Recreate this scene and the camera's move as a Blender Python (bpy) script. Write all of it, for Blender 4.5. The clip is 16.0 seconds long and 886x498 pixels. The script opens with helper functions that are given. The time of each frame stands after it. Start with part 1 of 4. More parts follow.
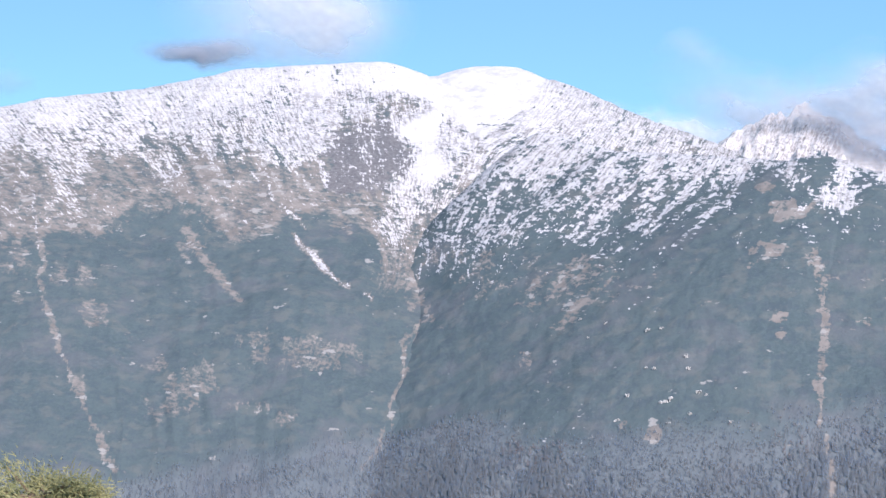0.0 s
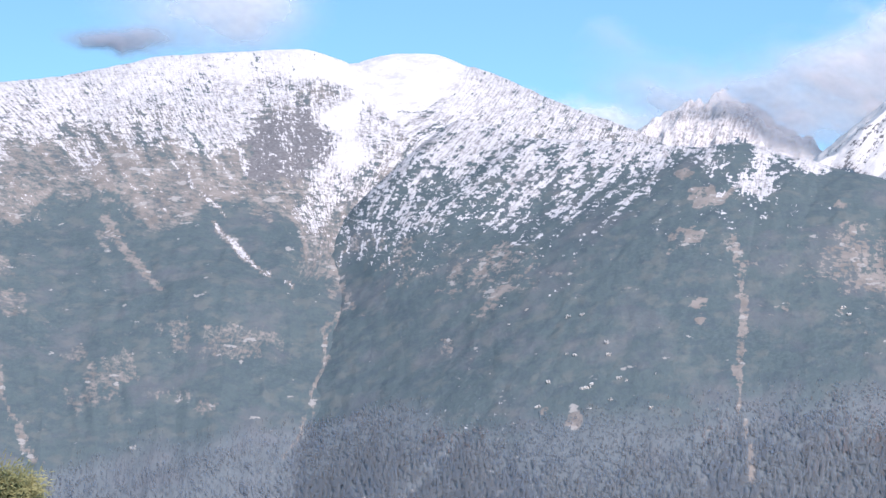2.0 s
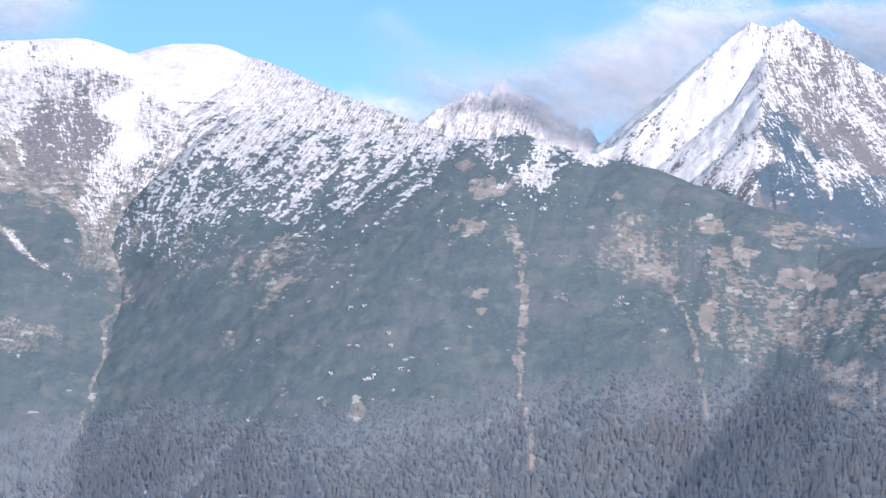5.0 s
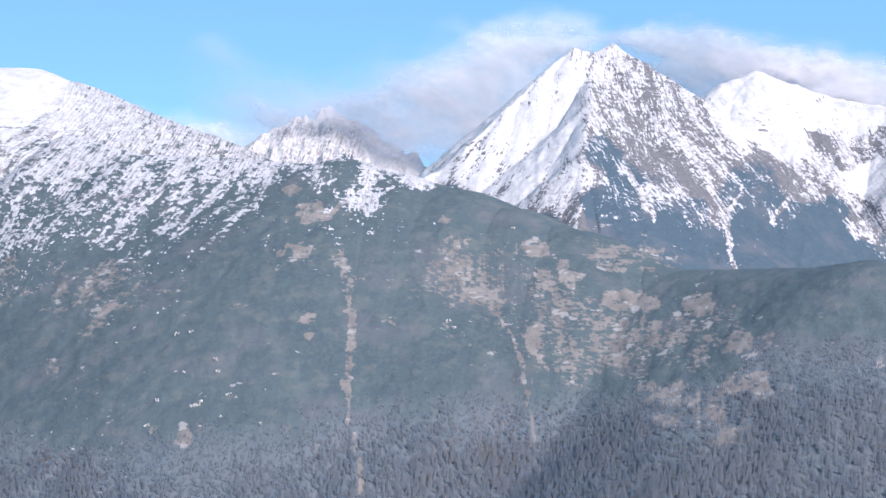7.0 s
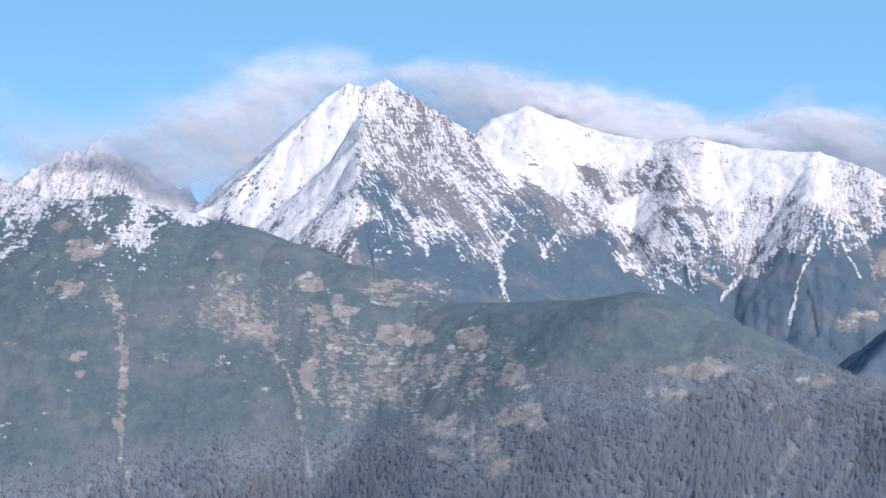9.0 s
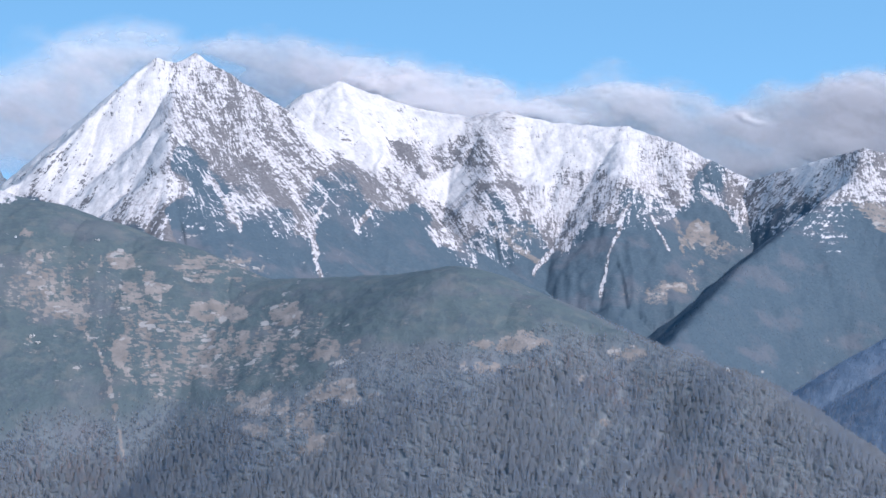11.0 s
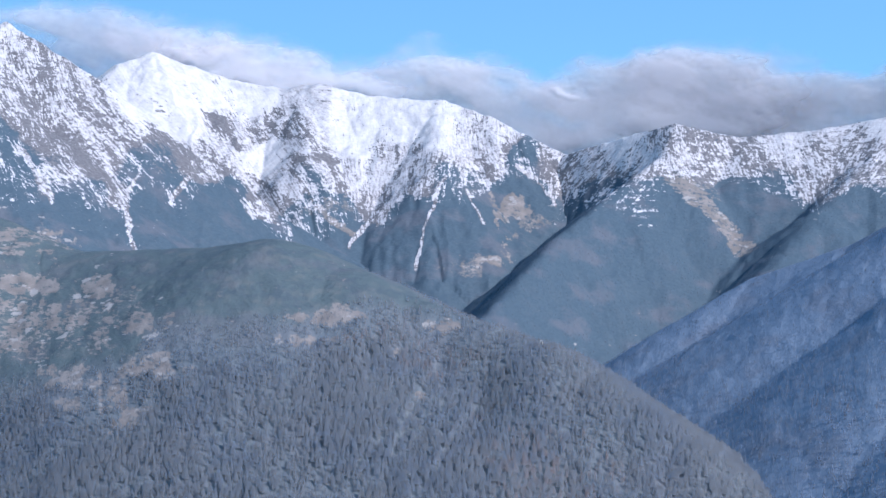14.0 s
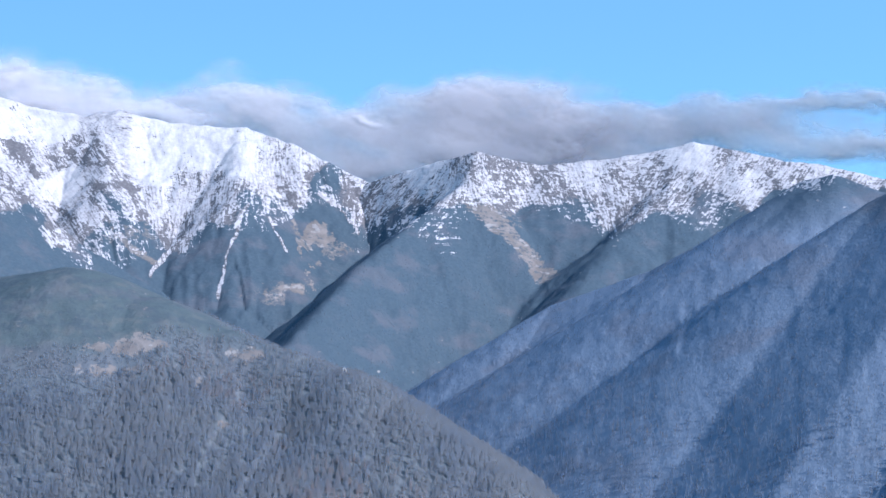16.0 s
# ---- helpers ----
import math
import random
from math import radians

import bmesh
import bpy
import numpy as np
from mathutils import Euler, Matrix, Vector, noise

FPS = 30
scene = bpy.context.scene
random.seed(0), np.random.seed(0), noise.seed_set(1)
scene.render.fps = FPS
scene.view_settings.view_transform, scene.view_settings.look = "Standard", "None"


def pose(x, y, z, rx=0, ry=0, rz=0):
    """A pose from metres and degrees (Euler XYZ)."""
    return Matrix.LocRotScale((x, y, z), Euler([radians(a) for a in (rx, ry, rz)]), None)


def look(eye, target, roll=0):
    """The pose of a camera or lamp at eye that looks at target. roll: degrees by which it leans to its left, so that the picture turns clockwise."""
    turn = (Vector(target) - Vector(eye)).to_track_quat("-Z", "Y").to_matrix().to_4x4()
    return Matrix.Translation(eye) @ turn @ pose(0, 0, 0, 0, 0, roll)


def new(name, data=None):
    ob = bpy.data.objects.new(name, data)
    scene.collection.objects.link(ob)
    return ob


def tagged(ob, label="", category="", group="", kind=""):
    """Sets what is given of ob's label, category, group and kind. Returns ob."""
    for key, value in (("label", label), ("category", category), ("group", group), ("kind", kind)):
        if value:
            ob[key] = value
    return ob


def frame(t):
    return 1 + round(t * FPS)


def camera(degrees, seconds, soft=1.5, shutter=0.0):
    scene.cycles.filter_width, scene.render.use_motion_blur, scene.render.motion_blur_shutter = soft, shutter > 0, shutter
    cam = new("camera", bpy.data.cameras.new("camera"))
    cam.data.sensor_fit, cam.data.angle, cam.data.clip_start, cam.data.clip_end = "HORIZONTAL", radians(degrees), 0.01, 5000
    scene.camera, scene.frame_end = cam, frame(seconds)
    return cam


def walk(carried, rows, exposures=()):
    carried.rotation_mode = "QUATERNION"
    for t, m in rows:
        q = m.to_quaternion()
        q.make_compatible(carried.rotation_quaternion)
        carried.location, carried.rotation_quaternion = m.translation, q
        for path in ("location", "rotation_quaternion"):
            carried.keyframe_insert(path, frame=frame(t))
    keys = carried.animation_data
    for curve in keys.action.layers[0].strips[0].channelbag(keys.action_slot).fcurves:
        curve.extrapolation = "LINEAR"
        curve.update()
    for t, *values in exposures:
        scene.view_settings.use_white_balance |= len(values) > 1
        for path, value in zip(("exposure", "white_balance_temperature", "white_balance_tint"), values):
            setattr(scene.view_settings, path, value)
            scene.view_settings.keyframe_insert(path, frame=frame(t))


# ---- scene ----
# The camera stands on a hillside, 1.6 m above the grass, and turns from left to right.
ZC = 420.0
cam = camera(24.87, 16.0, soft=1.5)
TURN = [  # seconds, bearing, tilt, lean in degrees, sideways step in metres
    (0.0, 0.000, -1.702, 0.236, 0.00),
    (0.5, 0.995, -0.781, 0.033, -0.10),
    (1.0, 1.120, -2.142, 0.671, -0.19),
    (1.5, 2.011, -2.101, 0.240, -0.10),
    (2.0, 2.261, -2.056, 0.077, -0.06),
    (2.5, 3.336, -2.364, -0.623, -0.05),
    (3.0, 4.823, -2.014, -0.664, -0.05),
    (3.5, 5.285, -2.202, 0.227, -0.05),
    (4.0, 6.493, -2.096, -0.025, -0.05),
    (4.5, 8.494, -2.435, 0.239, -0.05),
    (4.7, 8.430, -2.408, 0.220, -0.05),
    (6.8, 12.377, -1.300, -0.192, -0.05),
    (7.0, 13.398, -1.589, -0.041, -0.05),
    (7.5, 15.354, -1.025, -0.375, -0.05),
    (8.0, 18.222, -1.124, -0.281, -0.05),
    (8.5, 17.742, -0.559, -0.273, -0.05),
    (9.0, 19.843, -0.623, -0.364, -0.05),
    (9.5, 22.516, -1.339, 0.254, -0.05),
    (9.7, 23.272, -1.138, 0.253, -0.05),
    (11.8, 25.888, -1.689, -0.422, -0.05),
    (12.0, 26.330, -2.041, 0.051, -0.05),
    (12.5, 27.466, -1.881, 0.063, -0.05),
    (13.0, 28.343, -1.781, -0.256, -0.05),
    (13.5, 28.826, -1.982, -0.077, -0.05),
    (14.0, 30.406, -2.198, -0.382, -0.05),
    (14.5, 31.274, -2.327, -0.157, -0.05),
    (15.0, 33.137, -2.810, -0.108, -0.05),
    (15.5, 34.865, -2.438, 0.843, -0.05),
    (16.0, 36.026, -1.449, -0.404, -0.05),
]


def bearing(az, el):
    a, e = radians(az), radians(el)
    return Vector((math.sin(a) * math.cos(e), math.cos(a) * math.cos(e), math.sin(e)))


ROWS = []
for t, az, el, lean, side in TURN:
    eye = Vector((side, 0, ZC))
    ROWS.append((t, look(eye, eye + 100 * bearing(az, el), lean)))
walk(cam, ROWS, [(0.0, 2.03, 6750, 22), (4.0, 2.06, 6680, 22), (8.0, 1.93, 6520, 21), (10.0, 1.80, 6400, 20), (12.0, 1.74, 6150, 20), (16.0, 1.86, 5850, 20)])

# ---- light ----
SUN_AZ, SUN_EL = 158.0, 34.0
sun = new("sun", bpy.data.lights.new("sun", "SUN"))
sun.data.energy, sun.data.angle, sun.data.color = 2.0, radians(0.5), (1.0, 0.95, 0.9)
sun.matrix_world = look(5000 * bearing(SUN_AZ, SUN_EL), (0, 0, 0))
world = bpy.data.worlds.new("sky")
scene.world, world.use_nodes = world, True
wn, wl = world.node_tree.nodes, world.node_tree.links
wn.clear()
sky = wn.new("ShaderNodeTexSky")
sky.sky_type, sky.sun_disc = "NISHITA", False
sky.sun_elevation, sky.sun_rotation = radians(SUN_EL), radians(SUN_AZ)
sky.altitude, sky.air_density, sky.dust_density, sky.ozone_density = 1700, 1.2, 0.0, 0.0
bg, wout = wn.new("ShaderNodeBackground"), wn.new("ShaderNodeOutputWorld")
bg.inputs["Strength"].default_value = 0.103
# the dry mountain air: the sky stays deep blue down to the ridges
wtc, lift, unit = wn.new("ShaderNodeTexCoord"), wn.new("ShaderNodeVectorMath"), wn.new("ShaderNodeVectorMath")
lift.operation, unit.operation = "MULTIPLY_ADD", "NORMALIZE"
lift.inputs[1].default_value, lift.inputs[2].default_value = (1, 1, 3.5), (0, 0, 0.55)
wl.new(wtc.outputs["Generated"], lift.inputs[0])
wl.new(lift.outputs[0], unit.inputs[0])
wl.new(unit.outputs[0], sky.inputs["Vector"])
clean = wn.new("ShaderNodeMix")  # clear autumn air, a little towards cyan
clean.data_type, clean.blend_type = "RGBA", "MULTIPLY"
clean.inputs[0].default_value, clean.inputs[7].default_value = 1.0, (0.70, 1.09, 1.04, 1)
wl.new(sky.outputs[0], clean.inputs[6])
wl.new(clean.outputs[2], bg.inputs["Color"])
wl.new(bg.outputs[0], wout.inputs["Surface"])


# ---- noise and surfaces in numbers ----
def lattice(ix, iy, seed):
    h = (ix * 374761393 + iy * 668265263 + seed * 2147483647).astype(np.int64) & 0xFFFFFFFF
    h = ((h ^ (h >> 13)) * 1274126177) & 0xFFFFFFFF
    return ((h ^ (h >> 16)) & 0xFFFF) / 65535.0


def grain(x, y, seed=0):
    """Smooth noise from 0 to 1 on a unit lattice."""
    ix, iy = np.floor(x).astype(np.int64), np.floor(y).astype(np.int64)
    fx, fy = x - ix, y - iy
    fx, fy = fx * fx * (3 - 2 * fx), fy * fy * (3 - 2 * fy)
    a, b = lattice(ix, iy, seed), lattice(ix + 1, iy, seed)
    c, d = lattice(ix, iy + 1, seed), lattice(ix + 1, iy + 1, seed)
    return (a * (1 - fx) + b * fx) * (1 - fy) + (c * (1 - fx) + d * fx) * fy


def cloudy(x, y, octaves=4, seed=0):
    """Sum of octaves, about -1 to 1."""
    out, amp, total = 0, 1.0, 0.0
    for k in range(octaves):
        out = out + amp * (2 * grain(x * 2**k + 17.3 * k, y * 2**k - 9.1 * k, seed + k) - 1)
        total, amp = total + amp, amp * 0.55
    return out / total * 1.5


def step(lo, hi, v):
    u = np.clip((v - lo) / (hi - lo), 0, 1)
    return u * u * (3 - 2 * u)


def place(az, el, r):
    a = radians(az)
    return (r * math.sin(a), r * math.cos(a), ZC + r * math.tan(radians(el)))


def ridge_height(x, y, ridges, blend=0.0, crests=1):
    """The height of slopes that fall away from ridge lines, and the distance from the line that rules. blend: how softly, in metres, slopes meet away from the crest."""
    best, dist = np.full(x.shape, -1e9), np.full(x.shape, 1e9)
    parts = [ridge_line(x, y, *ridge) for ridge in ridges]
    for h, d in parts:
        up = h > best
        best, dist = np.where(up, h, best), np.where(up, d, dist)
    if blend:
        dist = np.min([d for h, d in parts[:crests]], axis=0)
        k = np.maximum(blend * step(60, 330, dist), 1e-3)
        best = parts[0][0]
        for h, d in parts[1:]:
            best = np.maximum(best, h) + 0.25 * k * np.maximum(1 - np.abs(best - h) / k, 0) ** 2
    return best, dist


def ridge_line(x, y, line, fall, round_):
    """The slopes below one ridge line, and the distance from it."""
    best, dist = np.full(x.shape, -1e9), np.full(x.shape, 1e9)
    if line:
        pts = [place(*p) for p in line]
        for (ax, ay, az_), (bx, by, bz) in zip(pts, pts[1:]):
            dx, dy = bx - ax, by - ay
            u = np.clip(((x - ax) * dx + (y - ay) * dy) / (dx * dx + dy * dy), 0, 1)
            d = np.hypot(x - ax - u * dx, y - ay - u * dy)
            h = az_ + u * (bz - az_) - fall * (np.sqrt(d * d + round_ * round_) - round_)
            up = h > best
            best, dist = np.where(up, h, best), np.where(up, d, dist)
    return best, dist


def line_mask(az, el, line, width):
    """1 on a line in bearing and tilt, 0 beyond its width."""
    width = np.maximum(width, 0.02)
    best = np.full(az.shape, 1e9)
    for (ax, ay), (bx, by) in zip(line, line[1:]):
        dx, dy = bx - ax, by - ay
        u = np.clip(((az - ax) * dx + (el - ay) * dy) / (dx * dx + dy * dy), 0, 1)
        best = np.minimum(best, np.hypot(az - ax - u * dx, el - ay - u * dy))
    return step(width, width * 0.4, best)


def patch_mask(az, el, patches, rough):
    out = np.zeros(az.shape)
    for a, e, ra, re in patches:
        out = np.maximum(out, step(1.25, 0.55, np.hypot((az - a) / ra, (el - e) / re) + rough))
    return out


def grid_mesh(name, verts, rows, cols, layers):
    me = bpy.data.meshes.new(name)
    n = rows * cols
    me.vertices.add(n)
    me.vertices.foreach_set("co", verts.astype(np.float32).ravel())
    i = (np.arange(rows - 1)[:, None] * cols + np.arange(cols - 1)[None, :]).ravel()
    quads = np.stack([i, i + 1, i + cols + 1, i + cols], -1).astype(np.int32)
    me.loops.add(quads.size)
    me.loops.foreach_set("vertex_index", quads.ravel())
    me.polygons.add(len(quads))
    me.polygons.foreach_set("loop_start", np.arange(len(quads), dtype=np.int32) * 4)
    me.polygons.foreach_set("loop_total", np.full(len(quads), 4, dtype=np.int32))
    me.update(calc_edges=True)
    me.polygons.foreach_set("use_smooth", np.ones(len(quads), dtype=bool))
    for key, values in layers.items():
        me.attributes.new(key, "FLOAT", "POINT").data.foreach_set("value", values.astype(np.float32).ravel())
    return me


# ---- what covers the slopes, by bearing and tilt from the lookout ----
# snow: bearing, tilt, share of ground under snow; lines: points and half width; patches: centre and radii
SNOW_MASSIF = [(-12.43, 2.07, 1.10), (-10.89, 2.33, 1.15), (-11.51, 1.14, 0.74), (-10.42, 0.83, 0.66), (-11.82, 0.51, 0.30), (-9.33, 1.48, 0.88), (-8.54, 2.62, 1.12), (-7.76, 2.12, 1.00), (-5.53, 3.10, 1.16), (-3.62, 3.28, 1.22), (-1.85, 3.37, 1.26), (-7.00, 2.78, 1.10), (-4.60, 3.25, 1.16), (-2.70, 3.30, 1.20), (-0.73, 2.97, 1.50), (1.04, 3.30, 1.60), (-7.76, 0.85, 0.60), (-6.17, 1.18, 0.74), (-9.33, 0.52, 0.15), (-6.96, 0.38, 0.20), (-4.58, 2.47, 0.90), (-4.57, 1.19, 0.86), (-3.77, 1.68, 0.90), (-2.65, 2.48, 0.85), (-2.33, 1.52, 0.46), (-2.17, 0.72, 0.40), (-2.97, 0.56, 0.40), (-1.36, 0.89, 0.46), (-1.13, 2.33, 0.60), (-0.64, 1.69, 1.40), (-0.56, 0.57, 1.35), (-1.04, -0.08, 0.90), (-1.36, -0.72, 0.75), (-2.00, -0.40, 0.25)]
SNOW_BASIN = [(-5.05, 0.07, 0.20), (-3.61, 0.07, 0.25), (-5.85, 0.54, 0.30), (-7.76, -1.06, -0.10), (-4.57, -2.66, -0.10), (-10.90, -2.65, -0.10), (1.05, 2.18, 1.30), (1.85, 2.82, 1.45), (2.65, 2.18, 1.12), (4.26, 2.03, 1.00), (3.45, 2.51, 1.05), (5.86, 1.55, 0.90), (0.24, 1.37, 0.90), (1.05, 0.73, 0.70), (-0.07, -0.07, 0.80), (0.74, -0.23, 0.40), (1.85, 1.22, 0.85), (3.46, 1.22, 0.85), (2.66, 0.58, 0.75), (4.27, 0.59, 0.60), (1.86, -0.07, 0.55), (0.26, -1.04, 0.45), (-0.39, -1.36, 0.35), (0.74, -1.84, 0.40), (1.39, -2.32, 0.20), (-2.64, -1.69, 0.00), (-3.61, -1.38, 0.00), (-13.96, 0.50, 0.30), (-14.73, -2.62, -0.10), (-2.15, -4.59, -0.10)]
SNOW_NEAR = [(5.07, 0.75, 0.65), (6.66, 0.59, 0.65), (8.24, 0.76, 0.70), (9.81, 0.76, 0.60), (10.59, 0.76, 0.20), (11.37, 0.29, 0.51), (11.22, -0.11, 0.75), (11.99, 0.13, 0.10), (5.07, -0.05, 0.55), (3.47, -0.22, 0.60), (5.87, -0.69, 0.50), (4.28, -1.02, 0.50), (2.67, -1.03, 0.45), (1.54, -0.87, 0.55), (6.67, -1.01, 0.25), (7.46, -0.20, 0.55), (8.26, -1.00, 0.10), (5.08, -1.66, 0.22), (2.68, -1.99, 0.15), (3.48, -2.31, 0.05), (9.04, -0.20, 0.10), (7.47, -1.80, 0.00), (1.88, -2.97, 0.00), (0.26, -3.30, -0.10), (5.09, -3.26, -0.10), (8.27, -3.23, -0.10), (11.39, -1.76, 0.00), (11.07, -0.98, 0.20), (12.44, -1.28, 0.05), (12.34, -4.11, -0.10)]
SNOW_NEAR_CREST = [(13.06, -0.20, 0.00), (12.10, -1.32, 0.15), (13.55, -0.76, 0.15), (15.00, -1.40, 0.15), (16.29, -0.84, -0.05), (12.10, -2.45, 0.00), (15.32, -2.77, 0.12), (16.93, -2.13, 0.12), (18.21, -1.80, -0.10), (20.11, -2.41, -0.10), (23.08, -2.62, -0.10), (16.94, -5.66, -0.20), (23.10, -6.63, -0.20), (10.48, -7.26, -0.20)]
SNOW_BACK = [(8.35, 1.47, 0.80), (9.16, 1.63, 0.70), (10.17, 2.11, 0.90), (10.12, 1.47, 0.70), (11.09, 1.48, 0.70), (11.57, 0.84, 1.00), (12.69, 0.52, 1.15), (11.89, 1.48, 0.80)]
SNOW_PYRAMID = [(15.32, 1.89, 1.14), (16.28, 2.69, 1.14), (16.92, 3.49, 1.14), (17.56, 3.81, 0.80), (16.12, 1.09, 1.12), (16.92, 1.57, 1.12), (14.51, 0.77, 1.02), (15.32, 0.29, 1.02), (16.28, -0.20, 0.75), (16.93, -0.68, 0.60), (17.09, 0.45, 0.85), (18.14, 4.11, 0.80), (18.99, 3.43, 0.60), (17.88, 2.69, 0.70), (18.52, 1.87, 0.55), (17.89, 1.25, 0.30), (18.53, 0.28, 0.30), (17.89, -0.36, 0.15), (19.31, 1.05, 0.50), (20.09, 2.26, 0.65), (19.78, 1.50, 0.70), (20.86, 1.74, 0.60), (19.47, 0.26, 0.38), (19.00, -0.53, 0.35), (20.10, 0.24, 0.45), (20.86, 0.36, 0.50), (21.17, -0.56, 0.45), (20.41, -0.55, 0.25), (19.32, -1.16, 0.00), (20.87, -1.47, 0.10), (21.61, 0.03, 0.30)]
SNOW_PYRAMID_FOOT = [(22.58, 0.40, 0.35), (22.75, -0.46, 0.30), (22.06, -0.96, 0.00), (23.92, -0.98, 0.00), (24.58, -0.33, 0.15), (20.31, -1.66, 0.00), (19.41, -1.30, 0.10), (24.58, -2.13, -0.10), (21.89, -1.66, 0.10), (23.26, 0.54, 0.50)]
SNOW_RIDGE = [(21.37, 3.09, 1.05), (22.24, 3.17, 1.15), (21.72, 2.19, 1.15), (22.92, 2.08, 1.05), (23.25, 1.21, 1.10), (23.92, 2.17, 1.05), (23.92, 1.01, 0.70), (24.17, 1.33, 0.45), (24.90, 1.94, 1.10), (25.23, 1.20, 0.50), (26.20, 1.26, 0.50), (25.55, 0.46, 1.10), (24.91, -0.01, 0.99), (23.92, 0.18, 0.50), (25.88, -0.35, 0.75), (26.84, 1.90, 0.80), (27.80, 1.75, 0.99), (26.84, 0.62, 0.70), (27.81, 0.78, 0.99), (27.33, -0.02, 0.45), (26.84, -0.02, 0.30), (26.20, 0.14, 0.35), (25.23, -0.50, 0.50), (26.52, -0.99, 0.30), (27.17, -1.31, 0.20), (28.45, -0.18, 0.80), (28.62, -0.82, 0.50), (29.41, 1.43, 1.10), (29.42, 0.31, 0.70), (30.22, 1.11, 0.99)]
SNOW_RIDGE_FOOT = [(29.90, -0.17, 0.45), (30.38, -0.17, 0.30), (31.02, 0.79, 0.75), (31.03, -0.17, 0.35), (31.82, 1.12, 0.75), (31.82, 0.32, 0.45), (32.62, 0.32, 0.25), (33.42, 0.16, 0.40), (32.63, -0.64, 0.00), (29.43, -1.30, 0.00), (30.23, -1.62, -0.10), (27.82, -2.11, -0.10), (31.83, -1.29, -0.10), (28.63, -2.43, -0.10), (31.04, -2.90, -0.20)]
SNOW_EAST = [(33.89, 0.16, 0.60), (34.68, 0.16, 0.60), (35.62, 0.64, 0.90), (34.85, -0.47, 0.35), (36.09, 0.17, 0.75), (37.02, 0.96, 0.45), (36.26, -0.46, 0.22), (35.79, -0.78, 0.25), (37.80, 0.49, 0.65), (38.56, 0.64, 0.55), (38.11, -0.14, 0.50), (39.48, 0.33, 0.55), (39.49, -0.45, 0.30), (38.58, -0.61, 0.05), (37.35, -0.93, -0.10), (35.01, -1.74, -0.10), (39.50, -1.23, -0.10)]
SNOW_EAST_END = [(37.90, 0.65, 0.45), (38.86, 0.32, 0.55), (40.31, 0.63, 0.75), (39.50, -0.17, 0.40), (41.10, 0.30, 0.55), (41.26, -0.34, 0.50), (41.90, 0.77, 0.70), (43.01, 1.24, 0.90), (42.69, 0.29, 0.45), (44.27, 1.07, 0.55), (44.58, 0.27, 0.80), (43.95, -0.36, 0.30), (45.67, 0.58, 0.65), (46.59, 0.72, 0.75), (47.97, 0.55, 0.75), (47.21, 0.01, 0.25), (47.97, -0.07, 0.10), (45.82, -0.37, 0.00), (41.89, -1.31, -0.10), (39.50, -1.45, -0.10), (44.26, -1.31, -0.10), (39.48, -5.62, -0.20), (47.35, -5.55, -0.20), (34.65, -4.00, -0.20)]
SNOW_LINES = [
    ([(-4.25, -1.30), (-3.44, -2.18), (-2.72, -2.71)], 0.13),
    ([(-3.75, 2.60), (-3.62, 1.20), (-3.30, 0.10)], 0.17),
    ([(-6.35, 1.86), (-5.70, 0.73), (-4.73, -0.40), (-3.90, -1.10)], 0.10),
    ([(-2.24, -2.95), (-1.96, -3.14)], 0.08),
    ([(-12.36, 1.45), (-11.74, 0.35), (-11.36, -1.07), (-11.44, -1.70)], 0.08),
    ([(5.03, -3.56), (5.88, -3.03)], 0.06),
    ([(-0.65, 2.97), (-0.48, 1.37), (-0.64, 0.08), (-1.36, -1.05)], 0.42),
    ([(28.42, 0.47), (28.55, -0.82), (27.82, -2.15)], 0.15),
    ([(30.46, -0.09), (29.83, -1.62), (29.63, -2.75)], 0.11),
    ([(20.67, 1.02), (21.40, -0.95), (21.63, -2.06)], 0.16),
    ([(21.86, 0.23), (21.40, -0.86)], 0.11),
    ([(32.54, 0.16), (33.42, -0.64)], 0.10),
    ([(33.42, 0.00), (33.62, -1.04)], 0.11),
    ([(25.23, -1.07), (25.80, -1.51)], 0.10),
    ([(18.51, 0.72), (19.41, -0.75)], 0.15),
    ([(23.26, 0.04), (22.66, -0.71)], 0.18),
    ([(11.94, 0.21), (11.21, -0.23)], 0.21),
    ([(31.03, -0.49), (31.51, -1.45)], 0.08),
]
BROWN_LINES = [
    ([(-11.67, 0.04), (-11.28, -1.54), (-11.44, -2.65), (-10.90, -4.23), (-10.12, -6.13), (-9.34, -8.04)], 0.24),
    ([(-7.28, -1.22), (-6.56, -2.34), (-5.85, -3.14)], 0.29),
    ([(-0.79, -2.49), (-0.38, -3.62), (-1.10, -4.43), (-1.02, -5.07), (-1.50, -6.19), (-1.50, -6.67), (-2.30, -7.95)], 0.15),
    ([(4.77, -2.54), (3.97, -3.19), (3.17, -4.00)], 0.24),
    ([(10.46, -1.62), (10.75, -2.56), (10.82, -3.51), (10.72, -4.93), (10.69, -6.59)], 0.27),
    ([(10.82, -6.82), (11.07, -8.57)], 0.19),
    ([(19.40, -3.06), (19.01, -3.78), (18.54, -4.23)], 0.18),
    ([(14.60, -2.93), (15.32, -4.06), (15.81, -5.66), (16.05, -7.26), (16.05, -8.56)], 0.15),
    ([(36.87, 0.17), (37.74, -0.85), (38.90, -2.10)], 0.68),
    ([(31.83, -0.65), (32.32, -2.57)], 0.16),
    ([(26.20, -0.19), (27.17, -1.31), (27.82, -1.79)], 0.19),
]
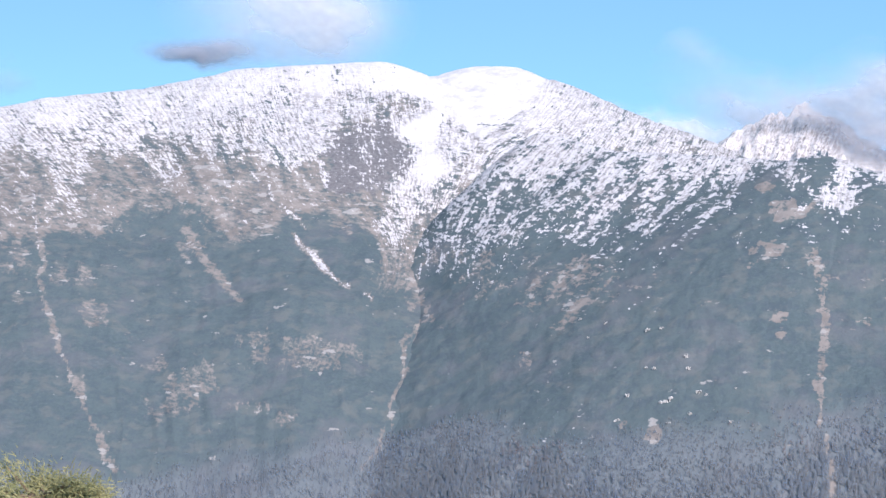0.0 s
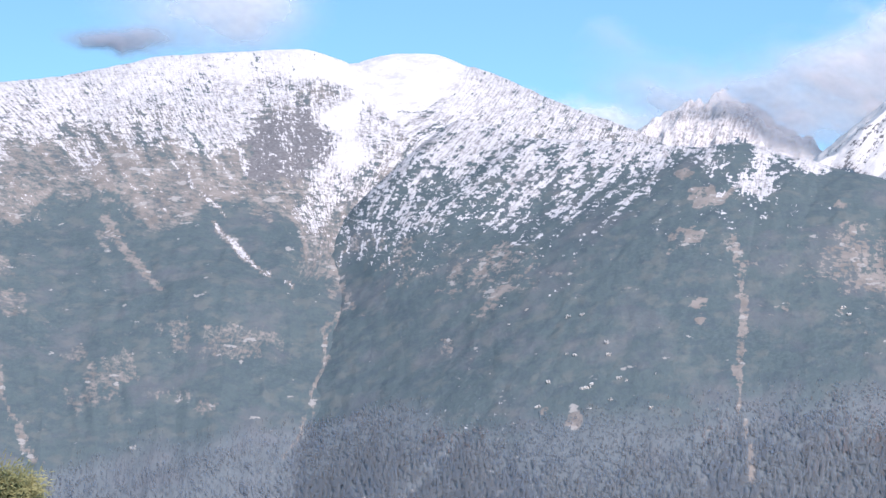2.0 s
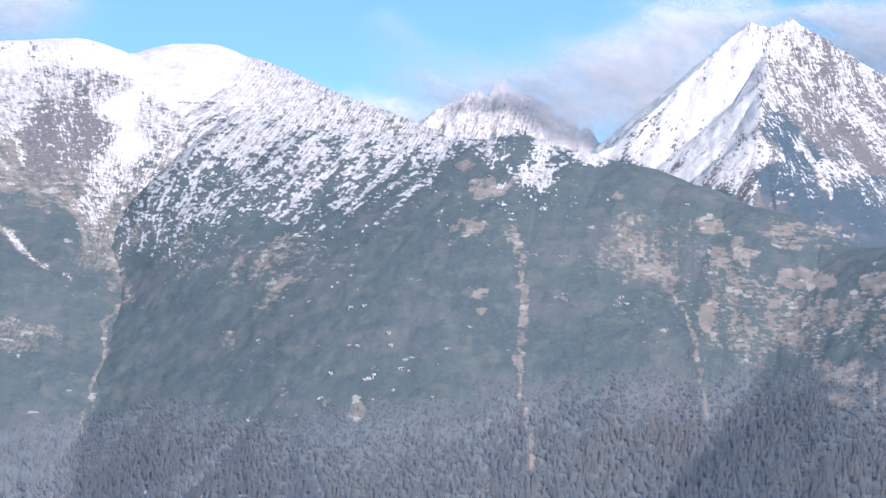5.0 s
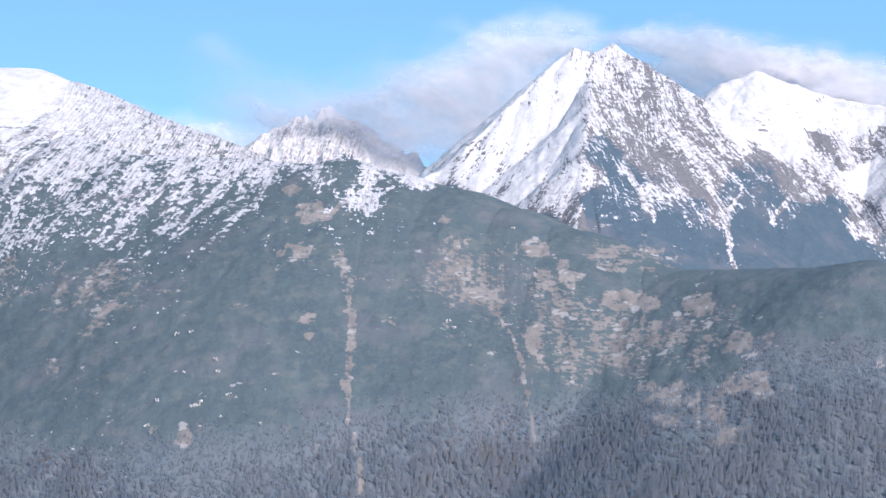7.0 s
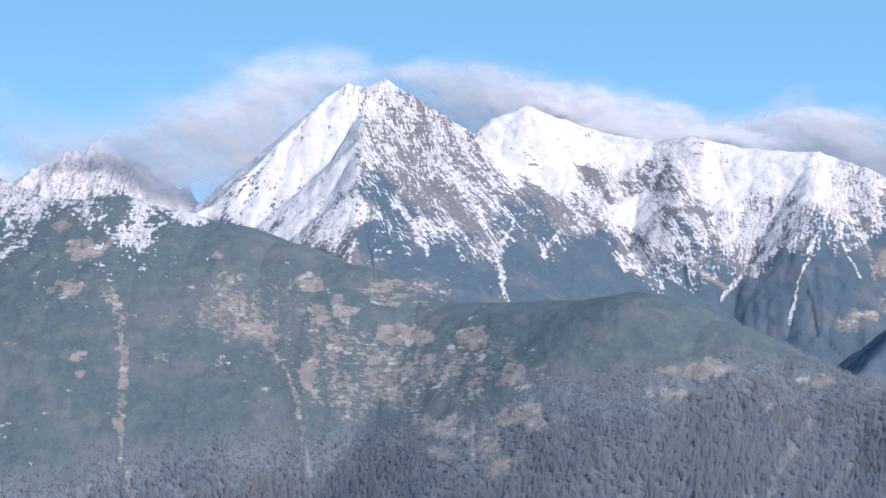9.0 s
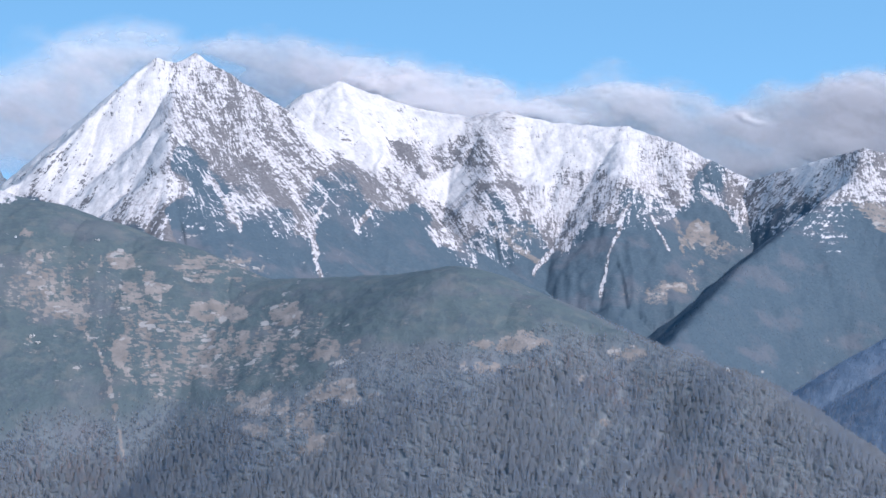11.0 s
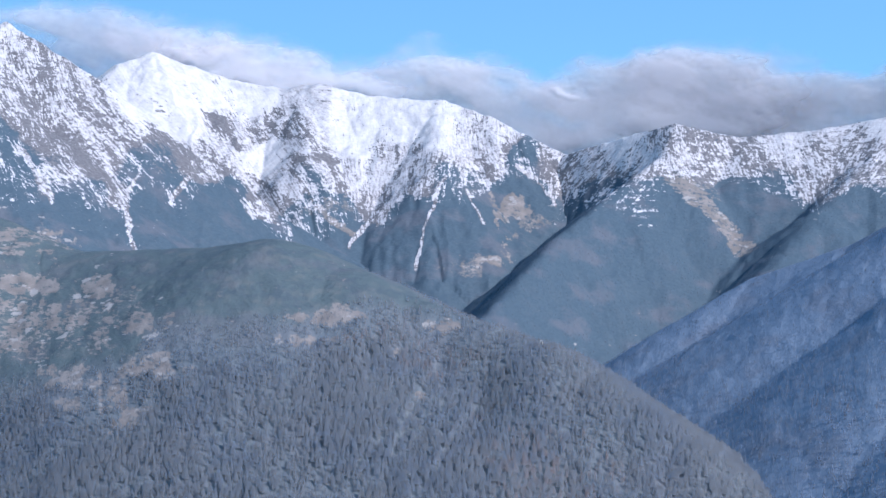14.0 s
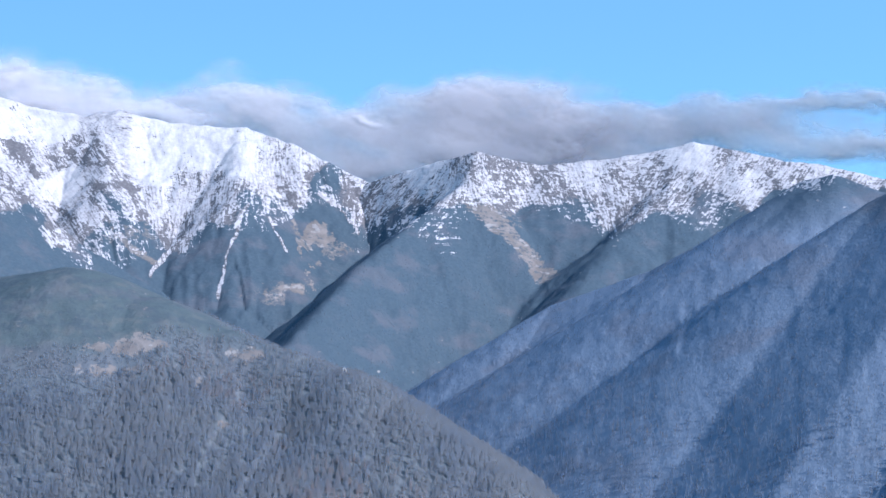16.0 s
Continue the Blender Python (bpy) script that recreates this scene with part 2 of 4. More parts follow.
BROWN_WEST = [(-8.54, -0.27, 2.42, 0.73), (-6.17, -0.74, 0.97, 0.81), (-12.05, -0.75, 0.73, 1.77), (-5.37, -4.11, 0.48, 0.48), (-4.08, -4.59, 1.37, 0.48), (-6.96, -5.54, 0.56, 0.73), (-8.07, -4.89, 0.56, 0.24), (-9.80, -3.29, 0.48, 0.40), (-7.28, -1.70, 0.73, 0.56), (-5.68, -6.18, 0.56, 0.32), (-4.40, -6.51, 0.35, 0.19), (-7.76, -6.16, 0.48, 0.32), (-10.12, -2.49, 0.65, 0.48), (-2.32, -0.65, 0.97, 0.65), (-3.29, -0.25, 0.81, 0.48), (-0.87, -2.98, 0.24, 0.40), (1.07, -2.49, 0.52, 0.56), (0.10, -1.85, 0.73, 0.32), (2.37, -4.89, 0.32, 0.24), (10.46, -2.09, 0.45, 0.56)]
BROWN_DOME = [(4.99, -6.62, 0.30, 0.10), (5.97, -6.73, 0.18, 0.30), (9.53, -3.53, 0.22, 0.12), (9.56, -4.05, 0.24, 0.14), (13.49, -0.67, 0.20, 0.20), (13.80, -1.47, 0.30, 0.25), (11.87, -3.62, 0.30, 0.12), (13.47, -3.80, 0.26, 0.16), (16.04, -4.30, 0.25, 0.35), (16.05, -1.57, 0.45, 0.20), (9.36, -1.63, 0.50, 0.40), (9.67, -0.51, 0.60, 0.25), (9.03, 0.12, 0.40, 0.25), (14.52, -2.85, 0.89, 0.52), (13.71, -1.97, 0.40, 0.56), (16.69, -2.69, 0.77, 0.61), (18.53, -3.08, 0.89, 0.39), (16.05, -3.90, 0.32, 0.32), (20.72, -3.09, 0.45, 0.29), (21.93, -4.30, 0.58, 0.35), (19.80, -5.73, 0.89, 0.35), (22.23, -5.37, 0.89, 0.40), (21.34, -6.60, 0.48, 0.65), (20.73, -4.96, 0.26, 0.16)]
BROWN_EAST = [(18.22, -4.84, 0.40, 0.24), (19.81, -6.48, 0.48, 0.26), (27.02, -4.10, 0.94, 0.23), (26.46, -4.77, 0.73, 0.16), (30.49, -4.38, 0.58, 0.16), (29.69, -6.36, 0.29, 0.13), (28.96, -5.13, 0.35, 0.13), (21.89, -4.36, 0.48, 0.23), (21.37, -6.59, 0.35, 0.65), (32.47, -1.04, 0.45, 0.35), (31.84, -2.57, 0.50, 0.30)]
BROWN_FAR = [(32.90, -1.41, 0.40, 0.40), (31.28, -2.68, 0.73, 0.48), (18.87, -1.85, 1.13, 0.35), (27.17, -1.07, 0.97, 0.35)]
ROCK = [(-2.17, 1.04, 1.29, 1.13), (-2.97, 0.24, 0.48, 0.48), (-1.04, 0.56, 0.35, 0.65)]
ROCK_LINES = [
    ([(23.40, 2.35), (23.69, 2.00), (24.20, 1.40), (24.65, 0.71)], 0.13),
    ([(24.98, 1.22), (25.70, 1.12), (26.60, 1.05)], 0.09),
    ([(26.10, 0.40), (26.80, 0.48), (27.40, 0.25)], 0.15),
]
FOREST_LINE = [(-10.76, -8.2), (-9.22, -8.12), (-4.51, -7.66), (0.32, -6.49), (4.35, -7.02), (6.77, -7.51), (10.79, -6.24), (15.32, -5.98), (16.94, -5.66), (21.64, -5.67), (22.06, -4.6), (23.93, -4.63), (25.39, -4.17), (26.21, -4.37), (27.82, -3.56), (29.44, -3.55), (31.85, -4.34)]
SNOW_NONE = [(-10.90, -5.81, -0.20), (-7.76, -7.43, -0.20), (-13.99, -7.30, -0.20), (-7.76, -4.26, -0.20), (47.97, -1.17, -0.20), (49.18, -2.41, -0.20), (44.26, -2.74, -0.20), (50.37, -0.25, 0.00), (35.03, -3.18, -0.20)]
SNOW = np.array(SNOW_NONE + SNOW_MASSIF + SNOW_BASIN + SNOW_NEAR + SNOW_NEAR_CREST + SNOW_BACK + SNOW_PYRAMID + SNOW_PYRAMID_FOOT + SNOW_RIDGE + SNOW_RIDGE_FOOT + SNOW_EAST + SNOW_EAST_END)


def snow_share(az, el):
    """The share of snow between the places where it is known."""
    total, weight = np.zeros(az.shape, np.float32), np.full(az.shape, 1e-9, np.float32)
    az, el = az.astype(np.float32), el.astype(np.float32)
    for a, e, v in SNOW:
        q = (az - a) ** 2 + (1.15 * (el - e)) ** 2
        w = np.exp(-q * 7.0) + 0.004 / (0.15 + q) ** 3
        total += w * v
        weight += w
    return total / weight


# the way that runnels fall across the view: bearing, tilt, sideways run for each unit of fall
FALLS = [(-12, 0, 0.9), (-8, -3, 0.8), (-5, 1, 0.5), (-3, -2, 0.9), (-1.5, 2, 0.15), (-0.6, 1, 0.0), (-1, -4, -0.2), (1, 0, -0.5), (3, 1, -0.9), (3, -2, -0.9), (6, -1, -0.9),
         (6, -4, -0.5), (9, -1, -0.5), (10.5, -2, 0.0), (13, -2, 0.1), (13, -5, 0.1), (15, 1.5, -0.7), (16.5, 0, -0.6), (18, 2, 0.5), (19.5, 0.5, 0.8), (21, 1.5, 0.9), (21, -4, -0.1), (24, 2, 0.6), (26, 0.5, 0.7),
         (28.5, 1, 0.1), (30, 0, -0.2), (32, 0, 0.4), (35, 0, -0.9), (38, 0, 0.5), (40, 0.3, 0.4), (43, 0, -0.7), (46, -3, -1.0), (40, -5, -1.0)]


def runnels(az, el, seed):
    """Long thin noise that runs down the slopes."""
    total, weight = np.zeros(az.shape, np.float32), np.full(az.shape, 1e-9, np.float32)
    for a, e, v in FALLS:
        w = 1 / (0.3 + (az - a) ** 2 + (el - e) ** 2) ** 2
        total += w * v
        weight += w
    across = az + el * total / weight
    return across, cloudy(across * 4.5, el * 1.5, 3, seed)


def cover_layers(az, el, x, y, seed, heath, melt, streaks):
    n = cloudy(x / 60, y / 60, 4, seed)
    m = cloudy(x / 25, y / 25, 3, seed + 20)
    wa, we = az + 0.10 * cloudy(x / 70, y / 70, 3, seed + 30), el + 0.08 * cloudy(x / 50, y / 50, 3, seed + 31)
    snow = snow_share(wa, we)
    for line, width in SNOW_LINES:
        snow = np.maximum(snow, 0.70 * line_mask(wa + 0.06 * m, we, line, width * (0.7 + 0.5 * n)))
    across, runs = runnels(az, el, seed + 40)
    turf = heath * step(-0.05, 0.15, snow) + 0.2 * runs
    bare = snow
    snow = np.where(snow < 0.08, -1.0, snow - melt + streaks * runs * step(0.0, 0.3, snow))
    brown = 0.58 * np.exp(-(((az - 18.5) / 4.8) ** 2) - ((el + 4.2) / 2.1) ** 2)
    brown = np.maximum(brown, 0.48 * np.exp(-(((az - 4.0) / 3.2) ** 2) - ((el + 2.4) / 1.5) ** 2))
    brown = np.maximum(brown, 0.58 * np.exp(-(((az - 14.0) / 2.6) ** 2) - ((el + 2.2) / 1.2) ** 2))
    brown = np.maximum(brown - 0.12 + 0.16 * n + 0.2 * runs, turf)
    for line, width in BROWN_LINES:
        brown = np.maximum(brown, 0.6 * line_mask(wa + 0.05 * m + 0.10 * cloudy(x / 11, y / 11, 2, seed + 50), we, line, width * (0.7 + 0.5 * n)))
    brown = np.maximum(brown, 0.48 * patch_mask(az, el, BROWN_WEST + BROWN_FAR, 0.5 * n + 0.7 * m + 0.6 * runs))
    brown = np.maximum(brown, 0.68 * patch_mask(az, el, BROWN_DOME + BROWN_EAST, 0.5 * n + 0.6 * m + 0.5 * runs))
    rock = patch_mask(az, el, ROCK, 0.35 * n + 0.3 * m)
    for line, width in ROCK_LINES:
        band = line_mask(wa + 0.16 * m, we + 0.08 * n, line, width * (0.8 + 0.6 * n + 0.5 * runs))
        rock, snow = np.maximum(rock, 0.6 * band), snow - 0.42 * band
    return {"snow": snow, "brown": brown, "rock": 0.9 * rock, "share": bare, "across": across, "down": el, "wood": np.zeros(az.shape)}


# ---- materials ----
class Nodes:
    def __init__(self, name):
        self.mat = bpy.data.materials.new(name)
        self.mat.use_nodes = True
        self.n, self.l = self.mat.node_tree.nodes, self.mat.node_tree.links
        self.bsdf = self.n["Principled BSDF"]

    def put(self, kind, values=(), **links):
        node = self.n.new(kind)
        for key, value in dict(values).items():
            node.inputs[key].default_value = value
        return node

    def noise(self, scale, detail=4, rough=0.6, vector=None):
        node = self.put("ShaderNodeTexNoise", {"Scale": scale, "Detail": detail, "Roughness": rough})
        self.l.new(vector or self.position(), node.inputs["Vector"])
        return node.outputs["Fac"]

    def position(self):
        if not hasattr(self, "pos"):
            self.pos = self.n.new("ShaderNodeNewGeometry").outputs["Position"]
        return self.pos

    def stretched(self, sx, sy, sz):
        node = self.put("ShaderNodeMapping", {"Scale": (sx, sy, sz)})
        self.l.new(self.position(), node.inputs["Vector"])
        return node.outputs["Vector"]

    def layer(self, key):
        node = self.n.new("ShaderNodeAttribute")
        node.attribute_name = key
        return node.outputs["Fac"]

    def math(self, op, a, b=0.0):
        node = self.n.new("ShaderNodeMath")
        node.operation = op
        for i, v in enumerate((a, b)):
            if isinstance(v, (int, float)):
                node.inputs[i].default_value = v
            else:
                self.l.new(v, node.inputs[i])
        return node.outputs[0]

    def ramp(self, v, lo, hi):
        node = self.put("ShaderNodeMapRange", {"From Min": lo, "From Max": hi})
        node.interpolation_type = "SMOOTHSTEP"
        self.l.new(v, node.inputs["Value"])
        return node.outputs[0]

    def mix(self, fac, a, b):
        node = self.n.new("ShaderNodeMix")
        node.data_type = "RGBA"
        for i, v in ((0, fac), (6, a), (7, b)):
            if isinstance(v, tuple):
                node.inputs[i].default_value = (*v, 1)
            elif isinstance(v, (int, float)):
                node.inputs[i].default_value = v
            else:
                self.l.new(v, node.inputs[i])
        return node.outputs[2]

    def done(self, colour, rough=0.9, bump=None, height=1.0, distance=1.0):
        if isinstance(colour, tuple):
            self.bsdf.inputs["Base Color"].default_value = (*colour, 1)
        else:
            self.l.new(colour, self.bsdf.inputs["Base Color"])
        self.bsdf.inputs["Roughness"].default_value = rough
        self.bsdf.inputs["Specular IOR Level"].default_value = 0.14
        if bump is not None:
            node = self.put("ShaderNodeBump", {"Strength": height, "Distance": distance})
            self.l.new(bump, node.inputs["Height"])
            self.l.new(node.outputs[0], self.bsdf.inputs["Normal"])
        return self.mat


def slope_material(name, size=1.0, detail=1.0, blend=0.12, heathy=2.0, flecks=0.4, haze=0.0, broken=2.8, snow_runs=0.72, packed=0.95, fresh=1.0):
    """Dwarf pine, autumn grass, rock and snow, each where its layer says, broken up by noise."""
    m = Nodes(name)
    fine, mid, broad = m.noise(0.17, 5, 0.7), m.noise(0.035, 5, 0.6), m.noise(0.006, 3)
    clump = m.math("MULTIPLY", m.math("ADD", m.noise(0.07 / size, 4, 0.65, m.stretched(0.6, 1, 1.6)), m.noise(0.26 / size, 4, 0.7, m.stretched(1.1, 0.5, 0.6))), 0.5)
    # dwarf pine greens, greyed and blued to carry the valley haze
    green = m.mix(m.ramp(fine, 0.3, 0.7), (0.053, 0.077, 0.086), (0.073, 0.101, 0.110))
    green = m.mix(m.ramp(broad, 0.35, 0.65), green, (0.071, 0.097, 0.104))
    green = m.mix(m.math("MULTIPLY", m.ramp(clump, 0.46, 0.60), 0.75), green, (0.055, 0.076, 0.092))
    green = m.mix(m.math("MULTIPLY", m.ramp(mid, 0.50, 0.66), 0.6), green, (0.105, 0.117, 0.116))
    # blue haze of distance, mixed into the colour of the dwarf pine
    green = m.mix(haze, green, m.mix(m.ramp(fine, 0.3, 0.7), (0.042, 0.070, 0.096), (0.058, 0.090, 0.118)))
    brown = m.mix(m.ramp(mid, 0.3, 0.7), (0.134, 0.124, 0.118), (0.202, 0.186, 0.175))
    rock = m.mix(m.ramp(fine, 0.3, 0.7), (0.086, 0.087, 0.094), (0.152, 0.149, 0.156))

    # streaks that follow the fall line
    lie = m.n.new("ShaderNodeCombineXYZ")
    m.l.new(m.math("MULTIPLY", m.layer("across"), 15.0 / size ** 0.6), lie.inputs[0])
    m.l.new(m.math("MULTIPLY", m.layer("down"), 4.0 / size ** 0.6), lie.inputs[1])
    streak = m.noise(1.0, 6, 0.72, lie.outputs[0])

    # flecks that lie along the slope: dwarf pine and stones that stand out of the snow
    lay = m.n.new("ShaderNodeCombineXYZ")
    m.l.new(m.math("MULTIPLY", m.math("ADD", m.layer("across"), m.math("MULTIPLY", m.layer("down"), 0.9)), 4.6), lay.inputs[0])
    m.l.new(m.math("MULTIPLY", m.layer("down"), 10.0), lay.inputs[1])
    fleck = m.noise(1.0, 3, 0.55, lay.outputs[0])
    # wind-packed snow: bright drifts, thin grey terraces where grass and scree show through
    thin = m.ramp(m.math("ADD", m.math("MULTIPLY", m.math("SUBTRACT", streak, 0.5), 1.5), m.math("ADD", clump, m.math("SUBTRACT", fine, 0.5))), 0.30, 0.66)
    snow = m.mix(thin, (0.20, 0.192, 0.197), (0.42, 0.415, 0.425))
    snow = m.mix(m.ramp(m.layer("share"), packed, packed + 0.37), snow, m.mix(m.math("ADD", m.math("MULTIPLY", m.ramp(mid, 0.3, 0.7), 0.5), m.math("MULTIPLY", thin, 0.5)), (0.35 * fresh, 0.343 * fresh, 0.348 * fresh), (0.49 * fresh, 0.48 * fresh, 0.478 * fresh)))

    def cover(key, contrast, sharp=0.12, runs=0.55, spots=flecks):
        v = m.math("ADD", m.layer(key), m.math("MULTIPLY", m.math("SUBTRACT", clump, 0.5), contrast * (0.42 if size < 1.5 else 0.6)))
        v = m.math("ADD", v, m.math("MULTIPLY", m.math("SUBTRACT", streak, 0.5), contrast * runs))
        v = m.math("ADD", v, m.math("MULTIPLY", m.math("SUBTRACT", fleck, 0.5), contrast * spots))
        v = m.math("ADD", v, m.math("MULTIPLY", m.math("SUBTRACT", fine, 0.5), contrast * detail * 0.45))
        return m.ramp(v, 0.5 - sharp, 0.5 + sharp)

    # forest floor, lightened and blued by haze put into its colour
    floor = m.mix(haze, m.mix(m.ramp(fine, 0.3, 0.7), (0.094, 0.115, 0.130), (0.113, 0.133, 0.147)), (0.140, 0.188, 0.250))
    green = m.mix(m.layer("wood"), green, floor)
    # mauve birch and larch twigs, in drifts through the woods
    green = m.mix(m.math("MULTIPLY", m.ramp(m.noise(0.011, 4, 0.6), 0.50, 0.66), 0.3 + 0.1 * haze), green, (0.128, 0.124, 0.140))
    colour = m.mix(cover("brown", heathy, 1.3 * blend, 0.22, 0.42), green, brown)
    # bleached grass and stones in the clearings
    pale = m.math("MULTIPLY", m.ramp(m.math("ADD", m.noise(0.055, 3, 0.6, m.stretched(0.7, 0.7, 1.5)), m.math("MULTIPLY", m.layer("brown"), 0.20)), 0.715, 0.75), 0.8)
    colour = m.mix(pale, colour, (0.258, 0.252, 0.246))
    colour = m.mix(cover("rock", 1.4), colour, rock)
    colour = m.mix(cover("snow", broken, 0.45 * blend, snow_runs), colour, snow)
    return m.done(colour, 0.9, m.math("ADD", mid, m.math("MULTIPLY", fine, 0.6)), 0.45, 6.0)


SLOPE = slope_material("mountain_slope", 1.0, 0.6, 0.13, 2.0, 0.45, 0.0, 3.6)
# far slopes: blue distance haze goes strongly into their greens
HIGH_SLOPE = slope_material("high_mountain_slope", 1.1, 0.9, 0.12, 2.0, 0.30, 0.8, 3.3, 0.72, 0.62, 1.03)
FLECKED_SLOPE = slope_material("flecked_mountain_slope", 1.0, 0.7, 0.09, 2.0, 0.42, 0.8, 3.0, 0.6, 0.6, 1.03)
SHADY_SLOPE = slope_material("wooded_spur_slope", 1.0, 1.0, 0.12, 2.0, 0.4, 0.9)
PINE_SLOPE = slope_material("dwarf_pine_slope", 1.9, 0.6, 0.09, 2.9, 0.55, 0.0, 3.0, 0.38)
VALLEY = -40.0


def below_line(soft):
    la, le = [p[0] for p in FOREST_LINE], [p[1] for p in FOREST_LINE]

    def weight(az, el, x, y):
        return step(soft, -soft, el - np.interp(az, la, le) + 0.7 * cloudy(x / 130, y / 130, 3, 91)) * (el > -12)
    return weight


def lower_woods(top, soft):
    def weight(az, el, x, y):
        return step(soft, -soft, el - top + 0.8 * cloudy(x / 160, y / 160, 3, 92)) * (el > -10)
    return weight


def mountain(name, label, ridges, crest, az, step_az, near, far, rocky=0.0, jag=0.0, gully=18.0, rows=180, width=60.0, seed=0, mat=None, heath=0.0, melt=0.2, streaks=0.28, snow_to=0, lumps=14.0, woods=None, blend=0.0, crests=1, brown_from=-90):
    """One mountain as a sheet of slopes; its rows lie along the crest and closer together near it."""
    cols = int((az[1] - az[0]) / step_az) + 1
    a = np.linspace(az[0], az[1], cols)
    rc = np.interp(a, [p[0] for p in crest], [p[2] for p in crest])
    u = np.concatenate([np.linspace(-1, 0, int(rows * 0.8), endpoint=False), np.linspace(0, 1, rows - int(rows * 0.8))])
    off = np.where(u < 0, -near * np.abs(u) ** 1.25, far * np.abs(u) ** 1.5)
    r = rc[None, :] + off[:, None]
    A = np.broadcast_to(a[None, :], r.shape)
    x, y = r * np.sin(np.radians(A)), r * np.cos(np.radians(A))
    z, d = ridge_height(x, y, ridges, blend, crests)
    lateral = np.radians(A) * rc.mean()
    away = step(0, 160, d)
    ribs = 1 - np.abs(cloudy(lateral / width + 0.25 * cloudy(x / 180, y / 180, 2, seed), off[:, None] / (width * 7), 3, seed + 5))
    z = z - gully * away * (1 - ribs) * 1.6 + away * lumps * cloudy(x / 260, y / 260, 3, seed + 9)
    z = z + jag * cloudy(x / 22, y / 22, 3, seed + 3) + (0.7 + 0.6 * away) * cloudy(x / 16, y / 16, 2, seed + 4)
    el = np.degrees(np.arctan2(z - ZC, r))
    layers = cover_layers(A, el, x, y, seed * 7, heath, melt, streaks)
    layers["brown"] = np.where(A < brown_from, np.minimum(layers["brown"], 0.2), layers["brown"])
    if snow_to:
        layers["snow"] = np.where(A > snow_to, -1.0, layers["snow"])
    if woods:
        layers["wood"] = woods(A, el, x, y)
    if rocky:
        layers["rock"] = np.maximum(layers["rock"], rocky * step(0.18, 0.5, layers["share"]))
    ob = new(name, grid_mesh(name, np.stack([x, y, z], -1), rows, cols, layers))
    ob.data.materials.append(mat or SLOPE)
    tagged(ob, label, "mountain", kind="structure")
    return dict(ob=ob, a=a, off=off, rc=rc, x=x, y=y, z=z, el=el, A=A, layers=layers)


# ---- the far massif with two rounded snow domes ----
MASSIF = [(-22, 1.2, 3700), (-16, 1.8, 3700), (-12.43, 2.23, 3700), (-10.89, 2.53, 3720), (-8.54, 2.78, 3780), (-5.54, 3.39, 3850), (-3.62, 3.52, 3880),
          (-1.89, 3.61, 3900), (-0.73, 3.18, 3980), (0.24, 3.25, 3980), (1.04, 3.49, 3950), (1.68, 3.49, 3930), (2.65, 3.18, 3930),
          (4.25, 2.43, 3960), (5.86, 1.84, 4000), (7.45, 1.11, 4050), (10, 0.2, 4100)]


massif = mountain("mountain_massif", "broad massif with two rounded snow domes above brown and dark green slopes",
                  [(MASSIF, 0.47, 60),
                   ([(-5.54, 3.39, 3850), (-5.0, 0.6, 3450), (-4.3, -3.5, 2950), (-4.0, -8.5, 2500)], 0.6, 30),
                   ([(-1.89, 3.61, 3900), (-2.6, 0.6, 3480), (-2.3, -2.6, 3050), (-3.0, -5.5, 2780), (-3.9, -9, 2480)], 0.55, 40)],
                  MASSIF, (-20, 9), 0.05, 1500, 400, rocky=0.25, gully=3, lumps=8.0, rows=220, seed=1, blend=100.0, woods=below_line(0.5), heath=0.60, melt=0.19)

# ---- the near mountain, under dwarf pine and spruce ----
NEAR = [(2.82, 1.62, 3240), (4.9, 1.10, 3130), (7.45, 0.99, 3050), (9.81, 0.84, 2985), (10.55, 0.98, 2965),
        (11.94, 0.58, 2925), (13.71, 0.13, 2875), (15.32, -0.42, 2825), (17.09, -1.03, 2765), (18.21, -1.58, 2725), (20.1, -2.18, 2665),
        (21.7, -2.15, 2615), (23.9, -2.08, 2545), (25.5, -1.87, 2495), (27.4, -2.70, 2440), (29.8, -3.70, 2370), (31.5, -4.35, 2320),
        (33.1, -4.95, 2270), (34.6, -5.95, 2220), (35.7, -6.72, 2185), (37.1, -7.75, 2140), (38.4, -8.72, 2110), (40, -9.85, 2070), (42, -11.2, 2010)]


near = mountain("mountain_near", "near mountain under dark dwarf pine, spruce forest and brown gullies",
                [(NEAR[:2], 0.95, 30), (NEAR[1:4], 0.74, 40), (NEAR[3:15], 0.60, 70), (NEAR[14:], 0.72, 40)],
                [(-14, 0, 3500), (0, 0, 3500)] + NEAR, (-7, 42), 0.04, 1700, 300, gully=1.5, rows=250, seed=2, mat=PINE_SLOPE, melt=0.04, snow_to=13.2, lumps=8.0, woods=below_line(0.5), blend=110.0, crests=4)

# ---- the rocky peak far behind ----
BACK = [(5, 0.2, 4550), (7.63, 1.22, 4550), (8.35, 1.71, 4550), (9.16, 2.03, 4560), (10.17, 2.35, 4580), (11.08, 1.99, 4600), (11.89, 1.48, 4620), (13.33, 0.6, 4650), (16, 0.2, 4650)]


back = mountain("mountain_back", "far rocky peak dusted with snow behind the ridge", [(BACK, 0.9, 5)], BACK, (5.5, 15.5), 0.04, 500, 150, rocky=0.95, melt=-0.32, streaks=0.5, jag=14, gully=15, rows=120, width=42, seed=3, mat=HIGH_SLOPE)

